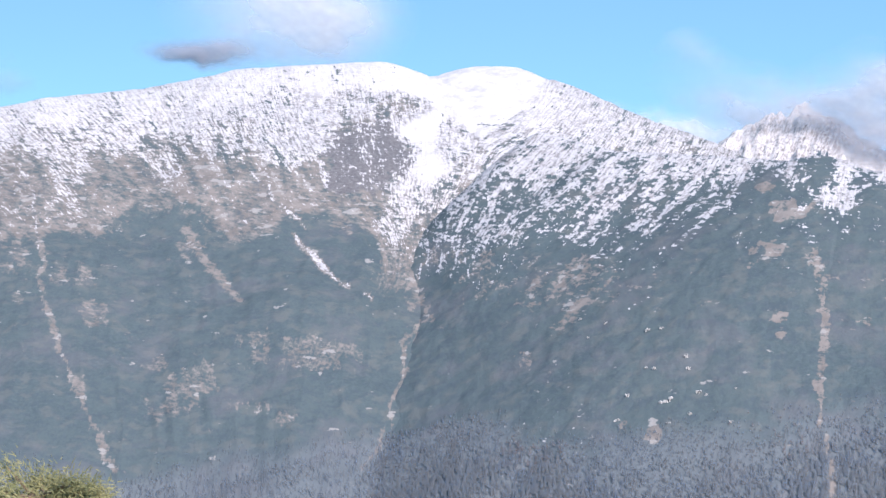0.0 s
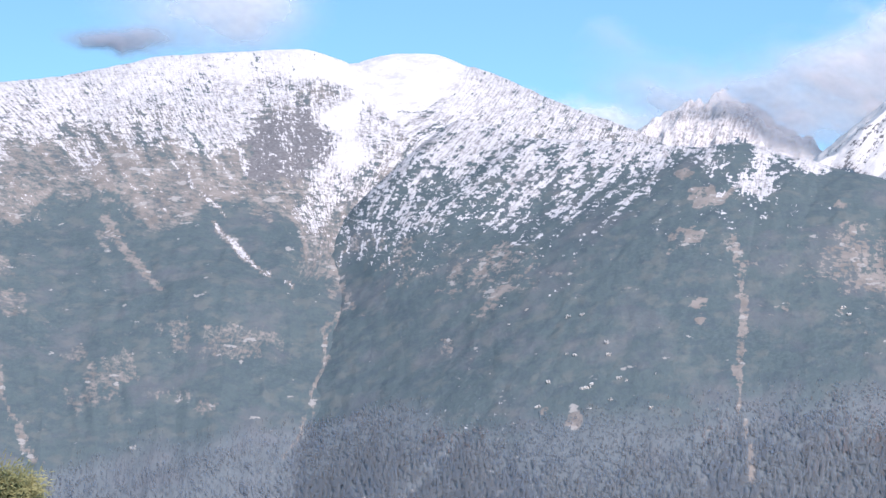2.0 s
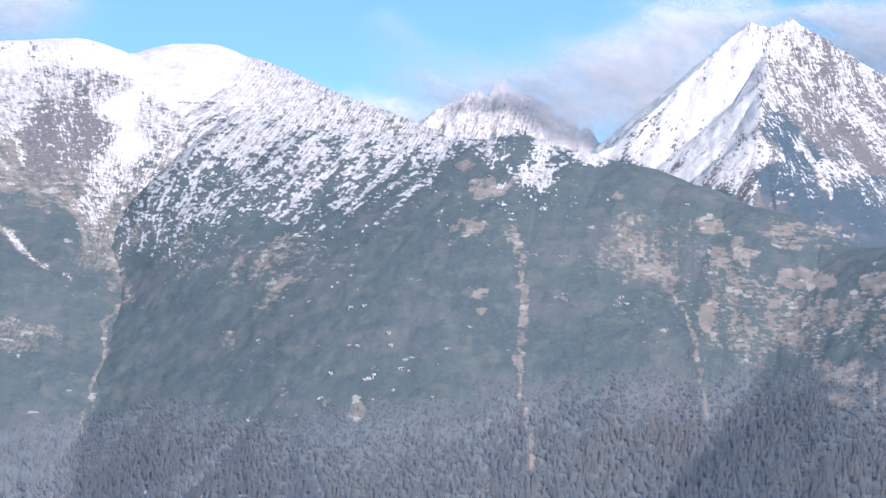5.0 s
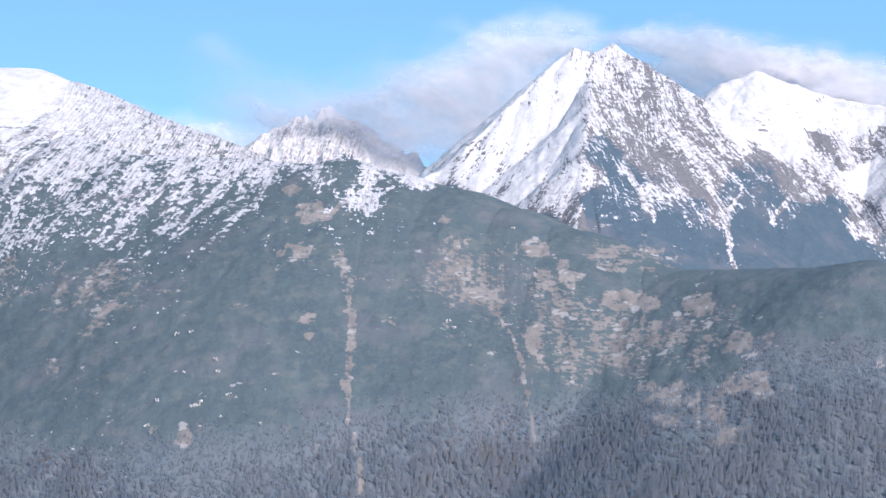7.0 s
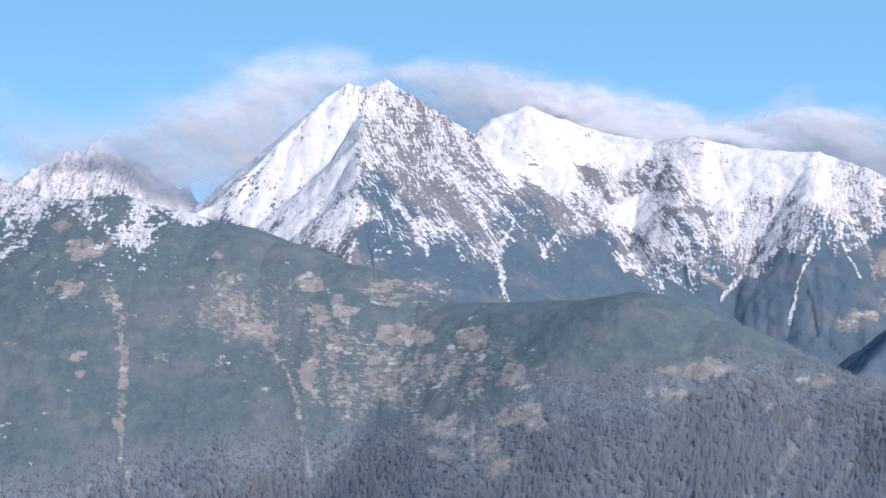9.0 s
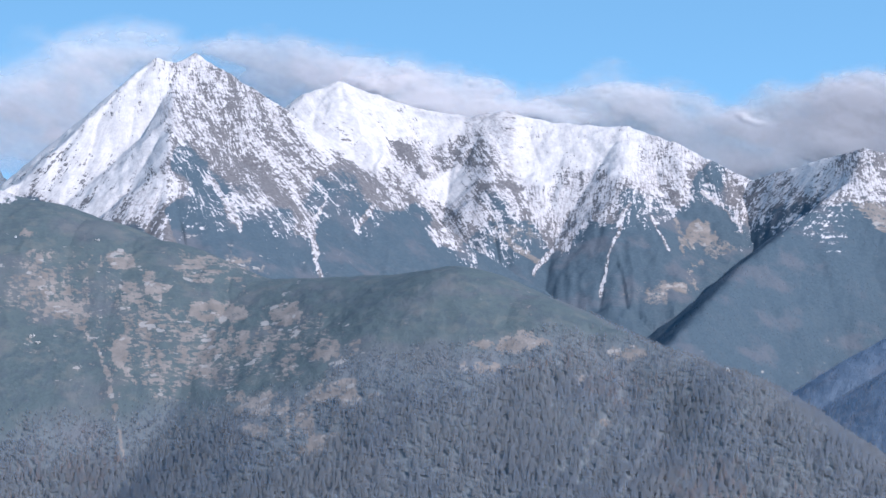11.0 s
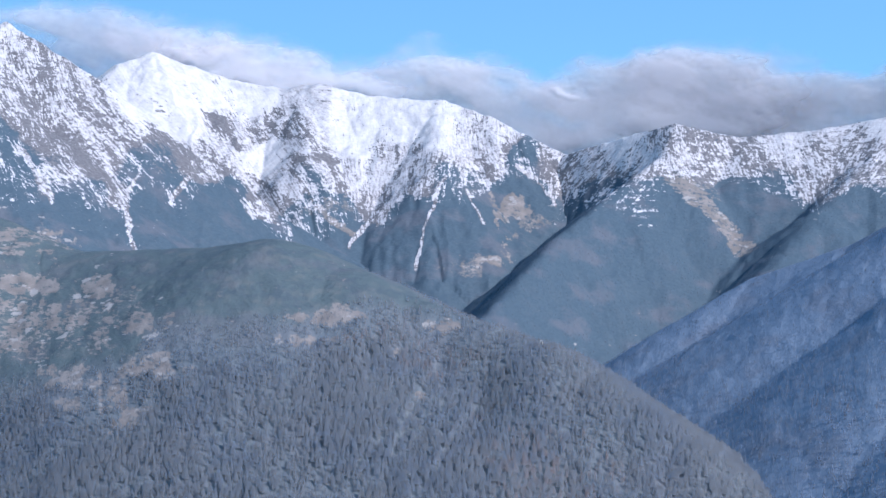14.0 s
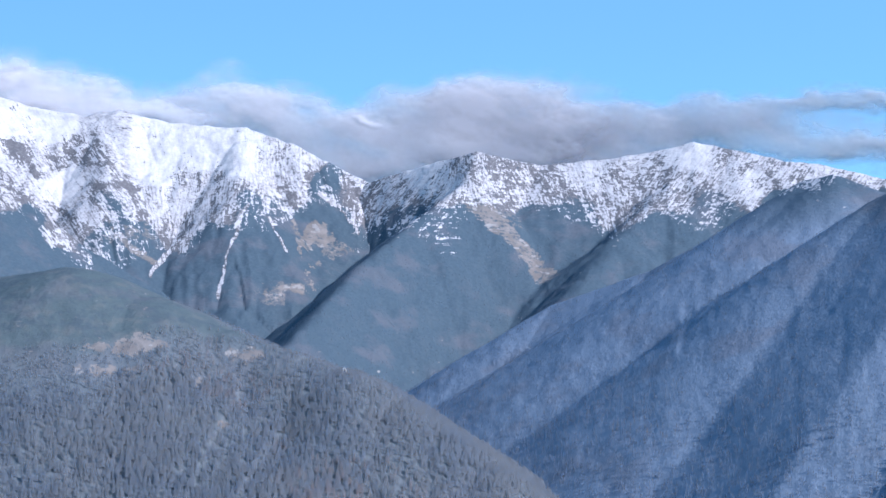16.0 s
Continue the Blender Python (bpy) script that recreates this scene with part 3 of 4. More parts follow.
# ---- the pyramid peak ----
PYR = [(12.0, -0.3, 3500), (12.69, 0.33, 3520), (13.82, 0.89, 3560), (14.3, 1.54, 3580), (15.27, 2.42, 3630), (16.39, 3.53, 3700), (17.11, 4.11, 3740), (17.67, 3.95, 3760),
       (18.17, 4.24, 3780), (19.15, 3.66, 3760), (20.67, 2.68, 3720), (22.1, 1.44, 3715), (23.26, 0.62, 3710), (24.2, 0.06, 3700), (25.23, -0.83, 3690), (26.2, -1.47, 3680), (28, -2.6, 3660)]
pyr = mountain("mountain_pyramid", "steep pyramid peak with a smooth snow face and a ribbed rocky face",
               [(PYR, 0.85, 4), ([(17.67, 3.95, 3760), (17.56, 2.53, 3560), (17.41, 1.09, 3380), (17.25, -0.84, 3200), (17.2, -3, 3000)], 0.75, 6)],
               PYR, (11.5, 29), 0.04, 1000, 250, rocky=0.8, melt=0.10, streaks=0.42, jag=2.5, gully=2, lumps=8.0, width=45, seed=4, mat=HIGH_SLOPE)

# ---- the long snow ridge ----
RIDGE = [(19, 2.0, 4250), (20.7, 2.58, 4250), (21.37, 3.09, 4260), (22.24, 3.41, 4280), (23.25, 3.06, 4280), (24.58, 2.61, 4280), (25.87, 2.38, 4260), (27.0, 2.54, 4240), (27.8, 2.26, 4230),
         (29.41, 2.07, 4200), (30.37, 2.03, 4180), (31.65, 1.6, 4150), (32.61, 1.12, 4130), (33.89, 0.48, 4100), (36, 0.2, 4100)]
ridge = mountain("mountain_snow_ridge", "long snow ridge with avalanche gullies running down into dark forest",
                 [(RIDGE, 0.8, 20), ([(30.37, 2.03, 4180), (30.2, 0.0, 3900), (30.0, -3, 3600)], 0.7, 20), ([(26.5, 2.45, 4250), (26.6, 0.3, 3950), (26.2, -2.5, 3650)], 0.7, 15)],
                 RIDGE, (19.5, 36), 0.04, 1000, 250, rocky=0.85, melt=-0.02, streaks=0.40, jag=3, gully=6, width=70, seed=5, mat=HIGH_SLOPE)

# ---- the right range and its long spurs ----
EAST = [(34.0, 0.48, 4085), (35.63, 0.95, 3990), (37.02, 1.33, 3900), (38.87, 0.9, 3950), (40.31, 1.03, 3980), (41.9, 1.25, 4000), (43.17, 1.52, 4000), (44.27, 1.3, 3980), (45.67, 0.97, 3960), (46.6, 0.88, 3960), (48.39, 0.47, 3950), (56, 0.3, 3950)]
east = mountain("mountain_east", "snow-dusted range with long forested spurs in blue shade",
                [(EAST[3:], 0.7, 25), (EAST[:4], 1.25, 20), ([(37.02, 1.33, 3900), (36.78, 0.49, 3820), (35.32, -0.62, 3660), (33.7, -1.9, 3470), (31.59, -4.16, 3150), (29.5, -7, 2800)], 0.80, 12),
                 ([(43.17, 1.52, 4000), (42.4, 0.2, 3850), (41.0, -1.2, 3650), (39.2, -3.4, 3350)], 0.62, 20)],
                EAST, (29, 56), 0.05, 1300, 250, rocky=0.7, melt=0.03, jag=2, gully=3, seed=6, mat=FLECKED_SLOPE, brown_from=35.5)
SPUR = [(56, -0.5, 2600), (48.39, 0.08, 2720), (47.05, 0.59, 2750), (46.29, 0.44, 2770), (44.26, -0.84, 2820), (41.89, -2.11, 2880), (39.17, -3.06, 2940), (36.9, -4.66, 2990), (35.44, -6.41, 3020), (33, -9, 3060)]
spur = mountain("mountain_spur", "dark forested spur falling into the valley in blue shade",
                [(SPUR, 0.62, 6), ([(52, 1.5, 2390), (48.39, 0.0, 2470), (45.82, -1.64, 2520), (42.68, -4.02, 2590), (40.76, -5.78, 2630), (38.33, -8.17, 2670)], 0.68, 6),
                 ([(52, -1.0, 2200), (48.39, -3.35, 2250), (45.81, -5.42, 2285), (43.46, -7.49, 2315), (42.5, -8.48, 2325)], 0.70, 6)],
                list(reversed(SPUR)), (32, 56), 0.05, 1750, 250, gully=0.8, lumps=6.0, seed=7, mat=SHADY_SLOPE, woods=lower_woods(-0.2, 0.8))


# ---- spruce woods ----
def spruce(seed, tiers=5, around=6):
    """A spruce of unit height: a trunk and ragged whorls of branches that narrow to the tip."""
    rng = np.random.default_rng(seed)
    verts, faces = [], []

    def whorl(z0, z1, r, k):
        base = len(verts)
        verts.append((0, 0, z1))
        for i in range(k):
            a = 2 * math.pi * (i + rng.uniform(-0.25, 0.25)) / k
            q = r * rng.uniform(0.75, 1.2)
            verts.append((q * math.cos(a), q * math.sin(a), z0 + rng.uniform(-0.02, 0.02)))
        for i in range(k):
            faces.append((base, base + 1 + i, base + 1 + (i + 1) % k))

    for i in range(tiers):
        u = i / (tiers - 1)
        whorl(0.08 + 0.68 * u, 0.40 + 0.60 * u, 0.245 * (1 - 0.80 * u), around)
    base = len(verts)
    for i in range(4):
        a = math.pi * i / 2
        verts.append((0.018 * math.cos(a), 0.018 * math.sin(a), -0.08))
    verts.append((0, 0, 0.4))
    for i in range(4):
        faces.append((base + i, base + (i + 1) % 4, base + 4))
    return np.array(verts), np.array(faces)


def wood_material(name, haze):
    """Spruce needles; the argument mixes blue shade and distance haze into their colour."""
    m = Nodes(name)
    tint = m.layer("tint")
    # pale blue haze is painted into these needle colours
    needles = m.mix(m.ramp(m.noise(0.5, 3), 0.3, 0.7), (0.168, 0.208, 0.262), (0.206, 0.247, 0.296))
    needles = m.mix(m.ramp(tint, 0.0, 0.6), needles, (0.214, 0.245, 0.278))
    needles = m.mix(haze, needles, m.mix(m.ramp(tint, 0.0, 0.7), (0.205, 0.272, 0.368), (0.242, 0.308, 0.402)))
    colour = m.mix(m.ramp(tint, 0.74, 0.80), needles, (0.238, 0.224, 0.236))
    m.done(colour, 0.85)
    # needles let some light through
    thin, both = m.n.new("ShaderNodeBsdfTranslucent"), m.n.new("ShaderNodeMixShader")
    both.inputs[0].default_value = 0.4
    m.l.new(colour, thin.inputs["Color"])
    m.l.new(m.bsdf.outputs[0], both.inputs[1])
    m.l.new(thin.outputs[0], both.inputs[2])
    # and the boughs stand open, with air between them
    air, open_ = m.n.new("ShaderNodeBsdfTransparent"), m.n.new("ShaderNodeMixShader")
    open_.inputs[0].default_value = 0.58
    m.l.new(both.outputs[0], open_.inputs[1])
    m.l.new(air.outputs[0], open_.inputs[2])
    m.l.new(open_.outputs[0], m.n["Material Output"].inputs["Surface"])
    return m.mat


# the second is the same wood with blue shade and haze painted in
WOOD, HAZED_WOOD = wood_material("spruce_needles", 0.0), wood_material("hazed_spruce_needles", 0.85)
# leafless larch and birch among the spruce: bearing, tilt, half width, half height
# the last three also paint sunlit bands along the spurs
BARE_AND_LIT_WOODS = [(14.0, -7.0, 1.4, 1.3), (9.2, -6.3, 1.1, 1.1), (2.4, -7.5, 0.9, 0.5), (33.0, -8.6, 2.0, 1.1), (29.8, -5.5, 1.4, 0.6), (28.7, -4.7, 0.9, 0.4), (46.0, -5.0, 1.2, 1.0), (42.0, -6.6, 0.9, 0.5), (45.3, -2.4, 1.5, 0.3)]


def plant(name, label, hill, count, az, weight, tall, seed, tiers=5, around=6, sunk=0.5, mat=None):
    """Many spruces on one hill, joined: weight(az, el, off) says how likely a tree is."""
    rng = np.random.default_rng(seed)
    rows, cols = hill["z"].shape
    i, j = rng.integers(0, rows - 1, count * 14), rng.integers(0, cols - 1, count * 14)
    keep = (hill["A"][i, j] > az[0]) & (hill["A"][i, j] < az[1])
    # even out the crowding of rows near the crest
    gap = np.abs(np.diff(hill["off"]))[i] / np.abs(np.diff(hill["off"])).max()
    p = weight(hill["A"][i, j], hill["el"][i, j], hill["x"][i, j], hill["y"][i, j]) * gap
    p = p * (1 - 0.85 * step(0.3, 0.5, hill["layers"]["brown"][i, j]))
    keep &= (rng.random(len(i)) < p) & (hill["el"][i, j] > -10.6) & (hill["off"][i] < 290)
    i, j = i[keep][:count], j[keep][:count]
    fi, fj = rng.random(len(i)), rng.random(len(i))

    def at(g):
        return (g[i, j] * (1 - fj) + g[i, j + 1] * fj) * (1 - fi) + (g[i + 1, j] * (1 - fj) + g[i + 1, j + 1] * fj) * fi

    px_, py_, pz_ = at(hill["x"]), at(hill["y"]), at(hill["z"])
    slope = np.cross(np.stack([np.gradient(hill[k], axis=1) for k in "xyz"], -1), np.stack([np.gradient(hill[k], axis=0) for k in "xyz"], -1))[i, j]
    slope = slope / np.linalg.norm(slope, axis=1, keepdims=True)
    slope = slope * np.sign(slope[:, 2:])
    high = rng.uniform(tall[0], tall[1], len(i)) * (0.45 + 0.55 * step(0.3, -2.5, at(hill["el"]) - np.interp(at(hill["A"]), [p[0] for p in FOREST_LINE], [p[1] for p in FOREST_LINE]))) * (0.72 + 0.5 * grain(px_ / 60, py_ / 60, seed)) * rng.uniform(0.8, 1.2, len(i))
    turn, tint = rng.uniform(0, 6.28, len(i)), rng.random(len(i))
    bare = patch_mask(at(hill["A"]), at(hill["el"]), BARE_AND_LIT_WOODS, 0.8 * cloudy(px_ / 40, py_ / 40, 3, seed + 3))
    tint = np.where(rng.random(len(i)) < 0.28 * bare, 1.0, 0.76 * (0.45 * tint + 0.55 * step(-0.5, 0.5, cloudy(px_ / 45, py_ / 45, 2, seed + 8))))
    kinds = [spruce(seed + k, tiers, around) for k in range(4)]
    V, Fc, Tn, Nm, start = [], [], [], [], 0
    which = rng.integers(0, 4, len(i))
    for k, (tv, tf) in enumerate(kinds):
        sel = np.where(which == k)[0]
        c, s = np.cos(turn[sel])[:, None], np.sin(turn[sel])[:, None]
        h = high[sel][:, None]
        wide = rng.uniform(0.9, 1.4, len(sel))[:, None]
        v = np.stack([px_[sel][:, None] + h * wide * (tv[:, 0] * c - tv[:, 1] * s), py_[sel][:, None] + h * wide * (tv[:, 0] * s + tv[:, 1] * c), pz_[sel][:, None] + h * (tv[:, 2] - sunk)], -1)
        V.append(v.reshape(-1, 3))
        # needles scatter light much as the whole slope does: normals between the crown's and the slope's
        out = np.stack([tv[:, 0] * c - tv[:, 1] * s, tv[:, 0] * s + tv[:, 1] * c, np.broadcast_to(0.06 + 0 * tv[:, 2], (len(sel), len(tv)))], -1)
        n = 0.75 * out / np.maximum(np.linalg.norm(out, axis=-1, keepdims=True), 1e-6) + slope[sel][:, None, :]
        Nm.append((n / np.linalg.norm(n, axis=-1, keepdims=True)).reshape(-1, 3))
        Fc.append((tf[None] + (start + np.arange(len(sel)) * len(tv))[:, None, None]).reshape(-1, 3))
        Tn.append(np.repeat(tint[sel], len(tv)))
        start += len(sel) * len(tv)
    V, Fc, Tn, Nm = np.concatenate(V), np.concatenate(Fc), np.concatenate(Tn), np.concatenate(Nm)
    me = bpy.data.meshes.new(name)
    me.vertices.add(len(V))
    me.vertices.foreach_set("co", V.astype(np.float32).ravel())
    me.loops.add(Fc.size)
    me.loops.foreach_set("vertex_index", Fc.astype(np.int32).ravel())
    me.polygons.add(len(Fc))
    me.polygons.foreach_set("loop_start", np.arange(len(Fc), dtype=np.int32) * 3)
    me.polygons.foreach_set("loop_total", np.full(len(Fc), 3, dtype=np.int32))
    me.update(calc_edges=True)
    me.polygons.foreach_set("use_smooth", np.ones(len(Fc), dtype=bool))
    me.attributes.new("tint", "FLOAT", "POINT").data.foreach_set("value", Tn.astype(np.float32))
    me.attributes.new("custom_normal", "FLOAT_VECTOR", "POINT").data.foreach_set("vector", Nm.astype(np.float32).ravel())
    me.materials.append(mat or WOOD)
    return tagged(new(name, me), label, "forest", kind="stuff")


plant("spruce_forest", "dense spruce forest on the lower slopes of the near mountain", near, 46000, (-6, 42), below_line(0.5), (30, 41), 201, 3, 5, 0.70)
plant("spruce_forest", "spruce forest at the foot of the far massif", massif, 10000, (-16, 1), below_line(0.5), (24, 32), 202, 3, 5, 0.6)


plant("spruce_forest", "dark spruce forest on the shaded valley spurs", spur, 24000, (33, 51), lower_woods(-0.2, 0.8), (14, 18), 203, 3, 5, 0.62, HAZED_WOOD)
plant("spruce_forest", "dark spruce forest under the eastern range", east, 12000, (29, 46), lower_woods(-1.3, 0.8), (13, 17), 204, 3, 5, 0.62, HAZED_WOOD)


# ---- pale rock outcrops among the dwarf pine ----
def stone_material():
    m = Nodes("pale_rock")
    col = m.mix(m.ramp(m.noise(0.5, 5, 0.7), 0.3, 0.7), (0.28, 0.28, 0.28), (0.46, 0.46, 0.455))
    return m.done(col, 0.9, m.noise(1.2, 4), 0.7, 1.0)


STONE = stone_material()
OUTCROPS = [(6.36, -6.00, 8.5, 7.0), (6.94, -4.76, 3.0, 5.0), (6.99, -5.08, 3.5, 4.0), (6.06, -5.09, 4.0, 3.0), (4.99, -6.59, 6.0, 3.0), (13.55, -3.74, 5.0, 3.5), (13.71, -3.93, 3.5, 3.0), (33.17, -4.99, 5.0, 6.0), (33.38, -5.35, 5.0, 4.0), (29.46, -8.70, 5.0, 3.0), (5.30, -6.00, 3.0, 5.0),
            (3.92, -3.72, 3.0, 3.0), (4.66, -3.87, 3.5, 2.5), (4.17, -4.30, 2.5, 2.0), (5.83, -4.10, 4.0, 4.0), (6.25, -4.04, 4.0, 3.0), (5.80, -5.05, 2.5, 2.0), (7.27, -5.74, 5.0, 3.5), (7.52, -5.91, 3.0, 2.5), (7.04, -6.41, 3.0, 3.5), (6.46, -6.60, 3.5, 2.0), (8.19, -6.57, 2.5, 3.0), (8.31, -5.59, 2.0, 2.0), (15.41, -1.08, 3.5, 3.0)]


def outcrop(hill, az, el, wide, high, seed):
    """A craggy outcrop of several broken blocks, sunk into the slope."""
    j = int(np.argmin(np.abs(hill["a"] - az)))
    front = np.where(hill["off"] < 30)[0]
    i = front[int(np.argmax(hill["el"][front, j] >= el))]
    rng = random.Random(seed)
    top = tagged(new("rock_outcrop"), "pale craggy rock outcrop among dwarf pine on the slope", "rock", "rocks on the near mountain")
    top.matrix_world = Matrix.Translation((hill["x"][i, j], hill["y"][i, j], hill["z"][i, j] + 0.3 * high)) @ pose(0, 0, 0, 0, 0, -az)
    for k in range(9):
        bm = bmesh.new()
        ox, oz = wide * rng.uniform(-0.75, 0.75), high * rng.uniform(-0.5, 0.55)
        sx, sz = wide * rng.uniform(0.12, 0.34), high * rng.uniform(0.25, 0.6)
        lean = rng.uniform(-0.4, 0.4)
        made = []
        for corner in range(14):
            q = Vector((rng.gauss(0, 1), rng.gauss(0, 1), rng.gauss(0, 1))).normalized()
            made.append(bm.verts.new((q.x * sx + ox + lean * q.z * sz, q.y * wide * 0.3 - 0.25 * oz, q.z * sz + oz)))
        hull = bmesh.ops.convex_hull(bm, input=made)
        bmesh.ops.delete(bm, geom=[v for v in hull["geom_interior"] if isinstance(v, bmesh.types.BMVert)], context="VERTS")
        me = bpy.data.meshes.new("boulder")
        bm.to_mesh(me)
        bm.free()
        me.materials.append(STONE)
        new("boulder", me).parent = top


for k, (az, el, wide, high) in enumerate(OUTCROPS):
    outcrop(near, az, el, wide, high, k)


# ---- clouds ----
def cloud_material():
    m = Nodes("cloud")
    body, thin = m.n.new("ShaderNodeBsdfDiffuse"), m.n.new("ShaderNodeBsdfTranslucent")
    clear, half, veil = m.n.new("ShaderNodeBsdfTransparent"), m.n.new("ShaderNodeMixShader"), m.n.new("ShaderNodeMixShader")
    soft = m.noise(0.006, 5, 0.6)
    # the clouds' shaded undersides are painted, by the grey layer
    tone = m.mix(m.layer("grey"), (0.80, 0.77, 0.775), (0.105, 0.165, 0.26))
    for b in (body, thin):
        m.l.new(tone, b.inputs["Color"])
    half.inputs[0].default_value = 0.5
    m.l.new(body.outputs[0], half.inputs[1])
    m.l.new(thin.outputs[0], half.inputs[2])
    a = m.math("MULTIPLY", m.layer("thick"), m.math("ADD", 0.82, m.math("MULTIPLY", m.ramp(soft, 0.3, 0.7), 0.35)))
    m.l.new(m.math("MINIMUM", a, 1.0), veil.inputs[0])
    m.l.new(clear.outputs[0], veil.inputs[1])
    m.l.new(half.outputs[0], veil.inputs[2])
    m.l.new(veil.outputs[0], m.n["Material Output"].inputs["Surface"])
    m.n.remove(m.bsdf)
    return m.mat


CLOUD = cloud_material()


def cloud(label, r, puffs, seed, ragged=1.0):
    """A billowing cloud that thins out at its ragged edges. puffs: bearing, tilt, radii, density, grey."""
    a0, a1 = min(p[0] - 1.6 * p[2] for p in puffs), max(p[0] + 1.6 * p[2] for p in puffs)
    e0, e1 = min(p[1] - 1.6 * p[3] for p in puffs), max(p[1] + 1.6 * p[3] for p in puffs)
    cols, rows = int((a1 - a0) / 0.04) + 2, int((e1 - e0) / 0.04) + 2
    A, E = np.meshgrid(np.linspace(a0, a1, cols), np.linspace(e0, e1, rows))
    wa = A + 0.45 * ragged * cloudy(A * 0.9, E * 1.6, 6, seed)
    we = E + 0.34 * ragged * cloudy(A * 0.9 + 50, E * 1.8, 6, seed + 10)
    clear, grey, total = np.ones(A.shape), np.zeros(A.shape), np.zeros(A.shape)
    for a, e, ra, re, d, g in puffs:
        w = step(1.35, 0.1, np.hypot((wa - a) / ra, (we - e) / re)) * d
        # greyer low in each puff: its shade, put into the colour
        grey, total = grey + (w + 1e-6) * np.clip(g + 0.30 - 0.3 * (we - e) / re, 0, 1), total + w + 1e-6
        clear = clear * (1 - 0.85 * w)
    wisp = cloudy(A * 0.6, (E + 0.3 * A) * 1.3, 5, seed + 20)  # feathered along the wind
    dens = step(-0.02, 1.05, (1 - clear) * (1.05 + 0.30 * wisp))
    billow = 16 * (1 - clear) * (1 + 0.3 * cloudy(A * 0.4, E * 0.7, 2, seed + 40))
    layers = {"thick": 1 - np.sqrt(1 - 0.995 * np.clip(dens, 0, 1)), "grey": 0.74 * (grey / total) ** 1.5}
    bm = bmesh.new()
    for rr in (r - billow, r + billow):
        x, y, z = rr * np.sin(np.radians(A)), rr * np.cos(np.radians(A)), ZC + rr * np.tan(np.radians(E))
        me = grid_mesh("cloud", np.stack([x, y, z], -1), rows, cols, layers)
        bm.from_mesh(me)
    lay = bm.verts.layers.float["thick"]
    bmesh.ops.delete(bm, geom=[f for f in bm.faces if max(v[lay] for v in f.verts) < 0.01], context="FACES")
    bm.to_mesh(me)
    bm.free()
    me.materials.append(CLOUD)
    return tagged(new("cloud", me), label, "cloud", "clouds over the ridges")


cloud("white cloud with a dark grey lens-shaped base above the massif", 4800, [(-6.65, 3.85, 1.85, 0.48, 0.95, 1.00), (-7.28, 3.75, 0.97, 0.26, 0.90, 1.00), (-4.58, 4.70, 3.0, 1.7, 0.42, 0.30), (-3.30, 4.39, 2.3, 1.7, 0.40, 0.30), (-5.16, 5.30, 3.0, 1.5, 0.34, 0.25), (-3.62, 5.11, 2.2, 1.1, 0.40, 0.10)], 300, 0.45)
cloud("flat white cloud high above the massif", 4820, [(-6.04, 6.11, 1.94, 0.23, 1.00, 0.05), (-6.75, 5.84, 1.29, 0.16, 0.60, 0.70)], 310)
cloud("faint grey cloud at the end of the massif", 4820, [(-12.28, 3.02, 0.97, 0.65, 0.35, 0.60)], 315)
cloud("pale pinkish cloud bank behind the rocky peak", 4760, [(5.78, 1.70, 1.77, 0.65, 0.90, 0.10), (8.03, 2.91, 2.10, 0.97, 0.40, 0.35), (9.16, 2.03, 2.42, 0.89, 0.70, 0.40), (7.07, 1.22, 2.26, 0.65, 0.85, 0.10), (6.98, 3.95, 0.97, 0.56, 0.30, 0.20), (4.82, 2.09, 0.97, 0.40, 0.50, 0.10)], 320)
cloud("grey-white cloud rolling over the shoulder of the pyramid peak", 4480, [(11.24, 2.28, 2.74, 0.89, 0.75, 0.45), (13.48, 2.12, 2.10, 1.45, 0.90, 0.30), (12.85, 1.24, 2.42, 0.81, 0.65, 0.40), (14.74, 3.55, 2.10, 1.29, 0.85, 0.20), (16.00, 4.17, 1.94, 0.97, 0.85, 0.10), (12.04, 3.23, 1.94, 0.97, 0.50, 0.30), (15.07, 2.59, 1.77, 1.13, 0.80, 0.30), (17.10, 4.32, 1.29, 0.81, 0.60, 0.10)], 330)
cloud("white cloud bank pouring over the snow ridge", 4340, [(20.24, 4.03, 2.10, 0.89, 0.90, 0.40), (19.45, 4.50, 0.97, 0.56, 0.50, 0.10), (21.92, 3.88, 2.26, 0.73, 0.90, 0.25), (23.67, 3.48, 2.26, 0.65, 0.85, 0.10), (20.70, 3.36, 2.26, 0.65, 0.90, 0.50), (22.66, 3.19, 1.94, 0.65, 0.90, 0.30), (20.9, 2.80, 1.30, 0.75, 0.95, 0.45)], 340)
cloud("white cloud cap along the crest of the long ridge", 4330, [(23.59, 3.44, 2.26, 0.52, 0.90, 0.10), (25.22, 2.97, 2.26, 0.55, 0.90, 0.15), (27.16, 2.62, 2.10, 0.55, 0.90, 0.15), (26.19, 2.46, 1.94, 0.48, 0.80, 0.10), (28.60, 2.31, 1.61, 0.55, 0.90, 0.25), (24.58, 2.77, 1.94, 0.40, 0.90, 0.20)], 350)
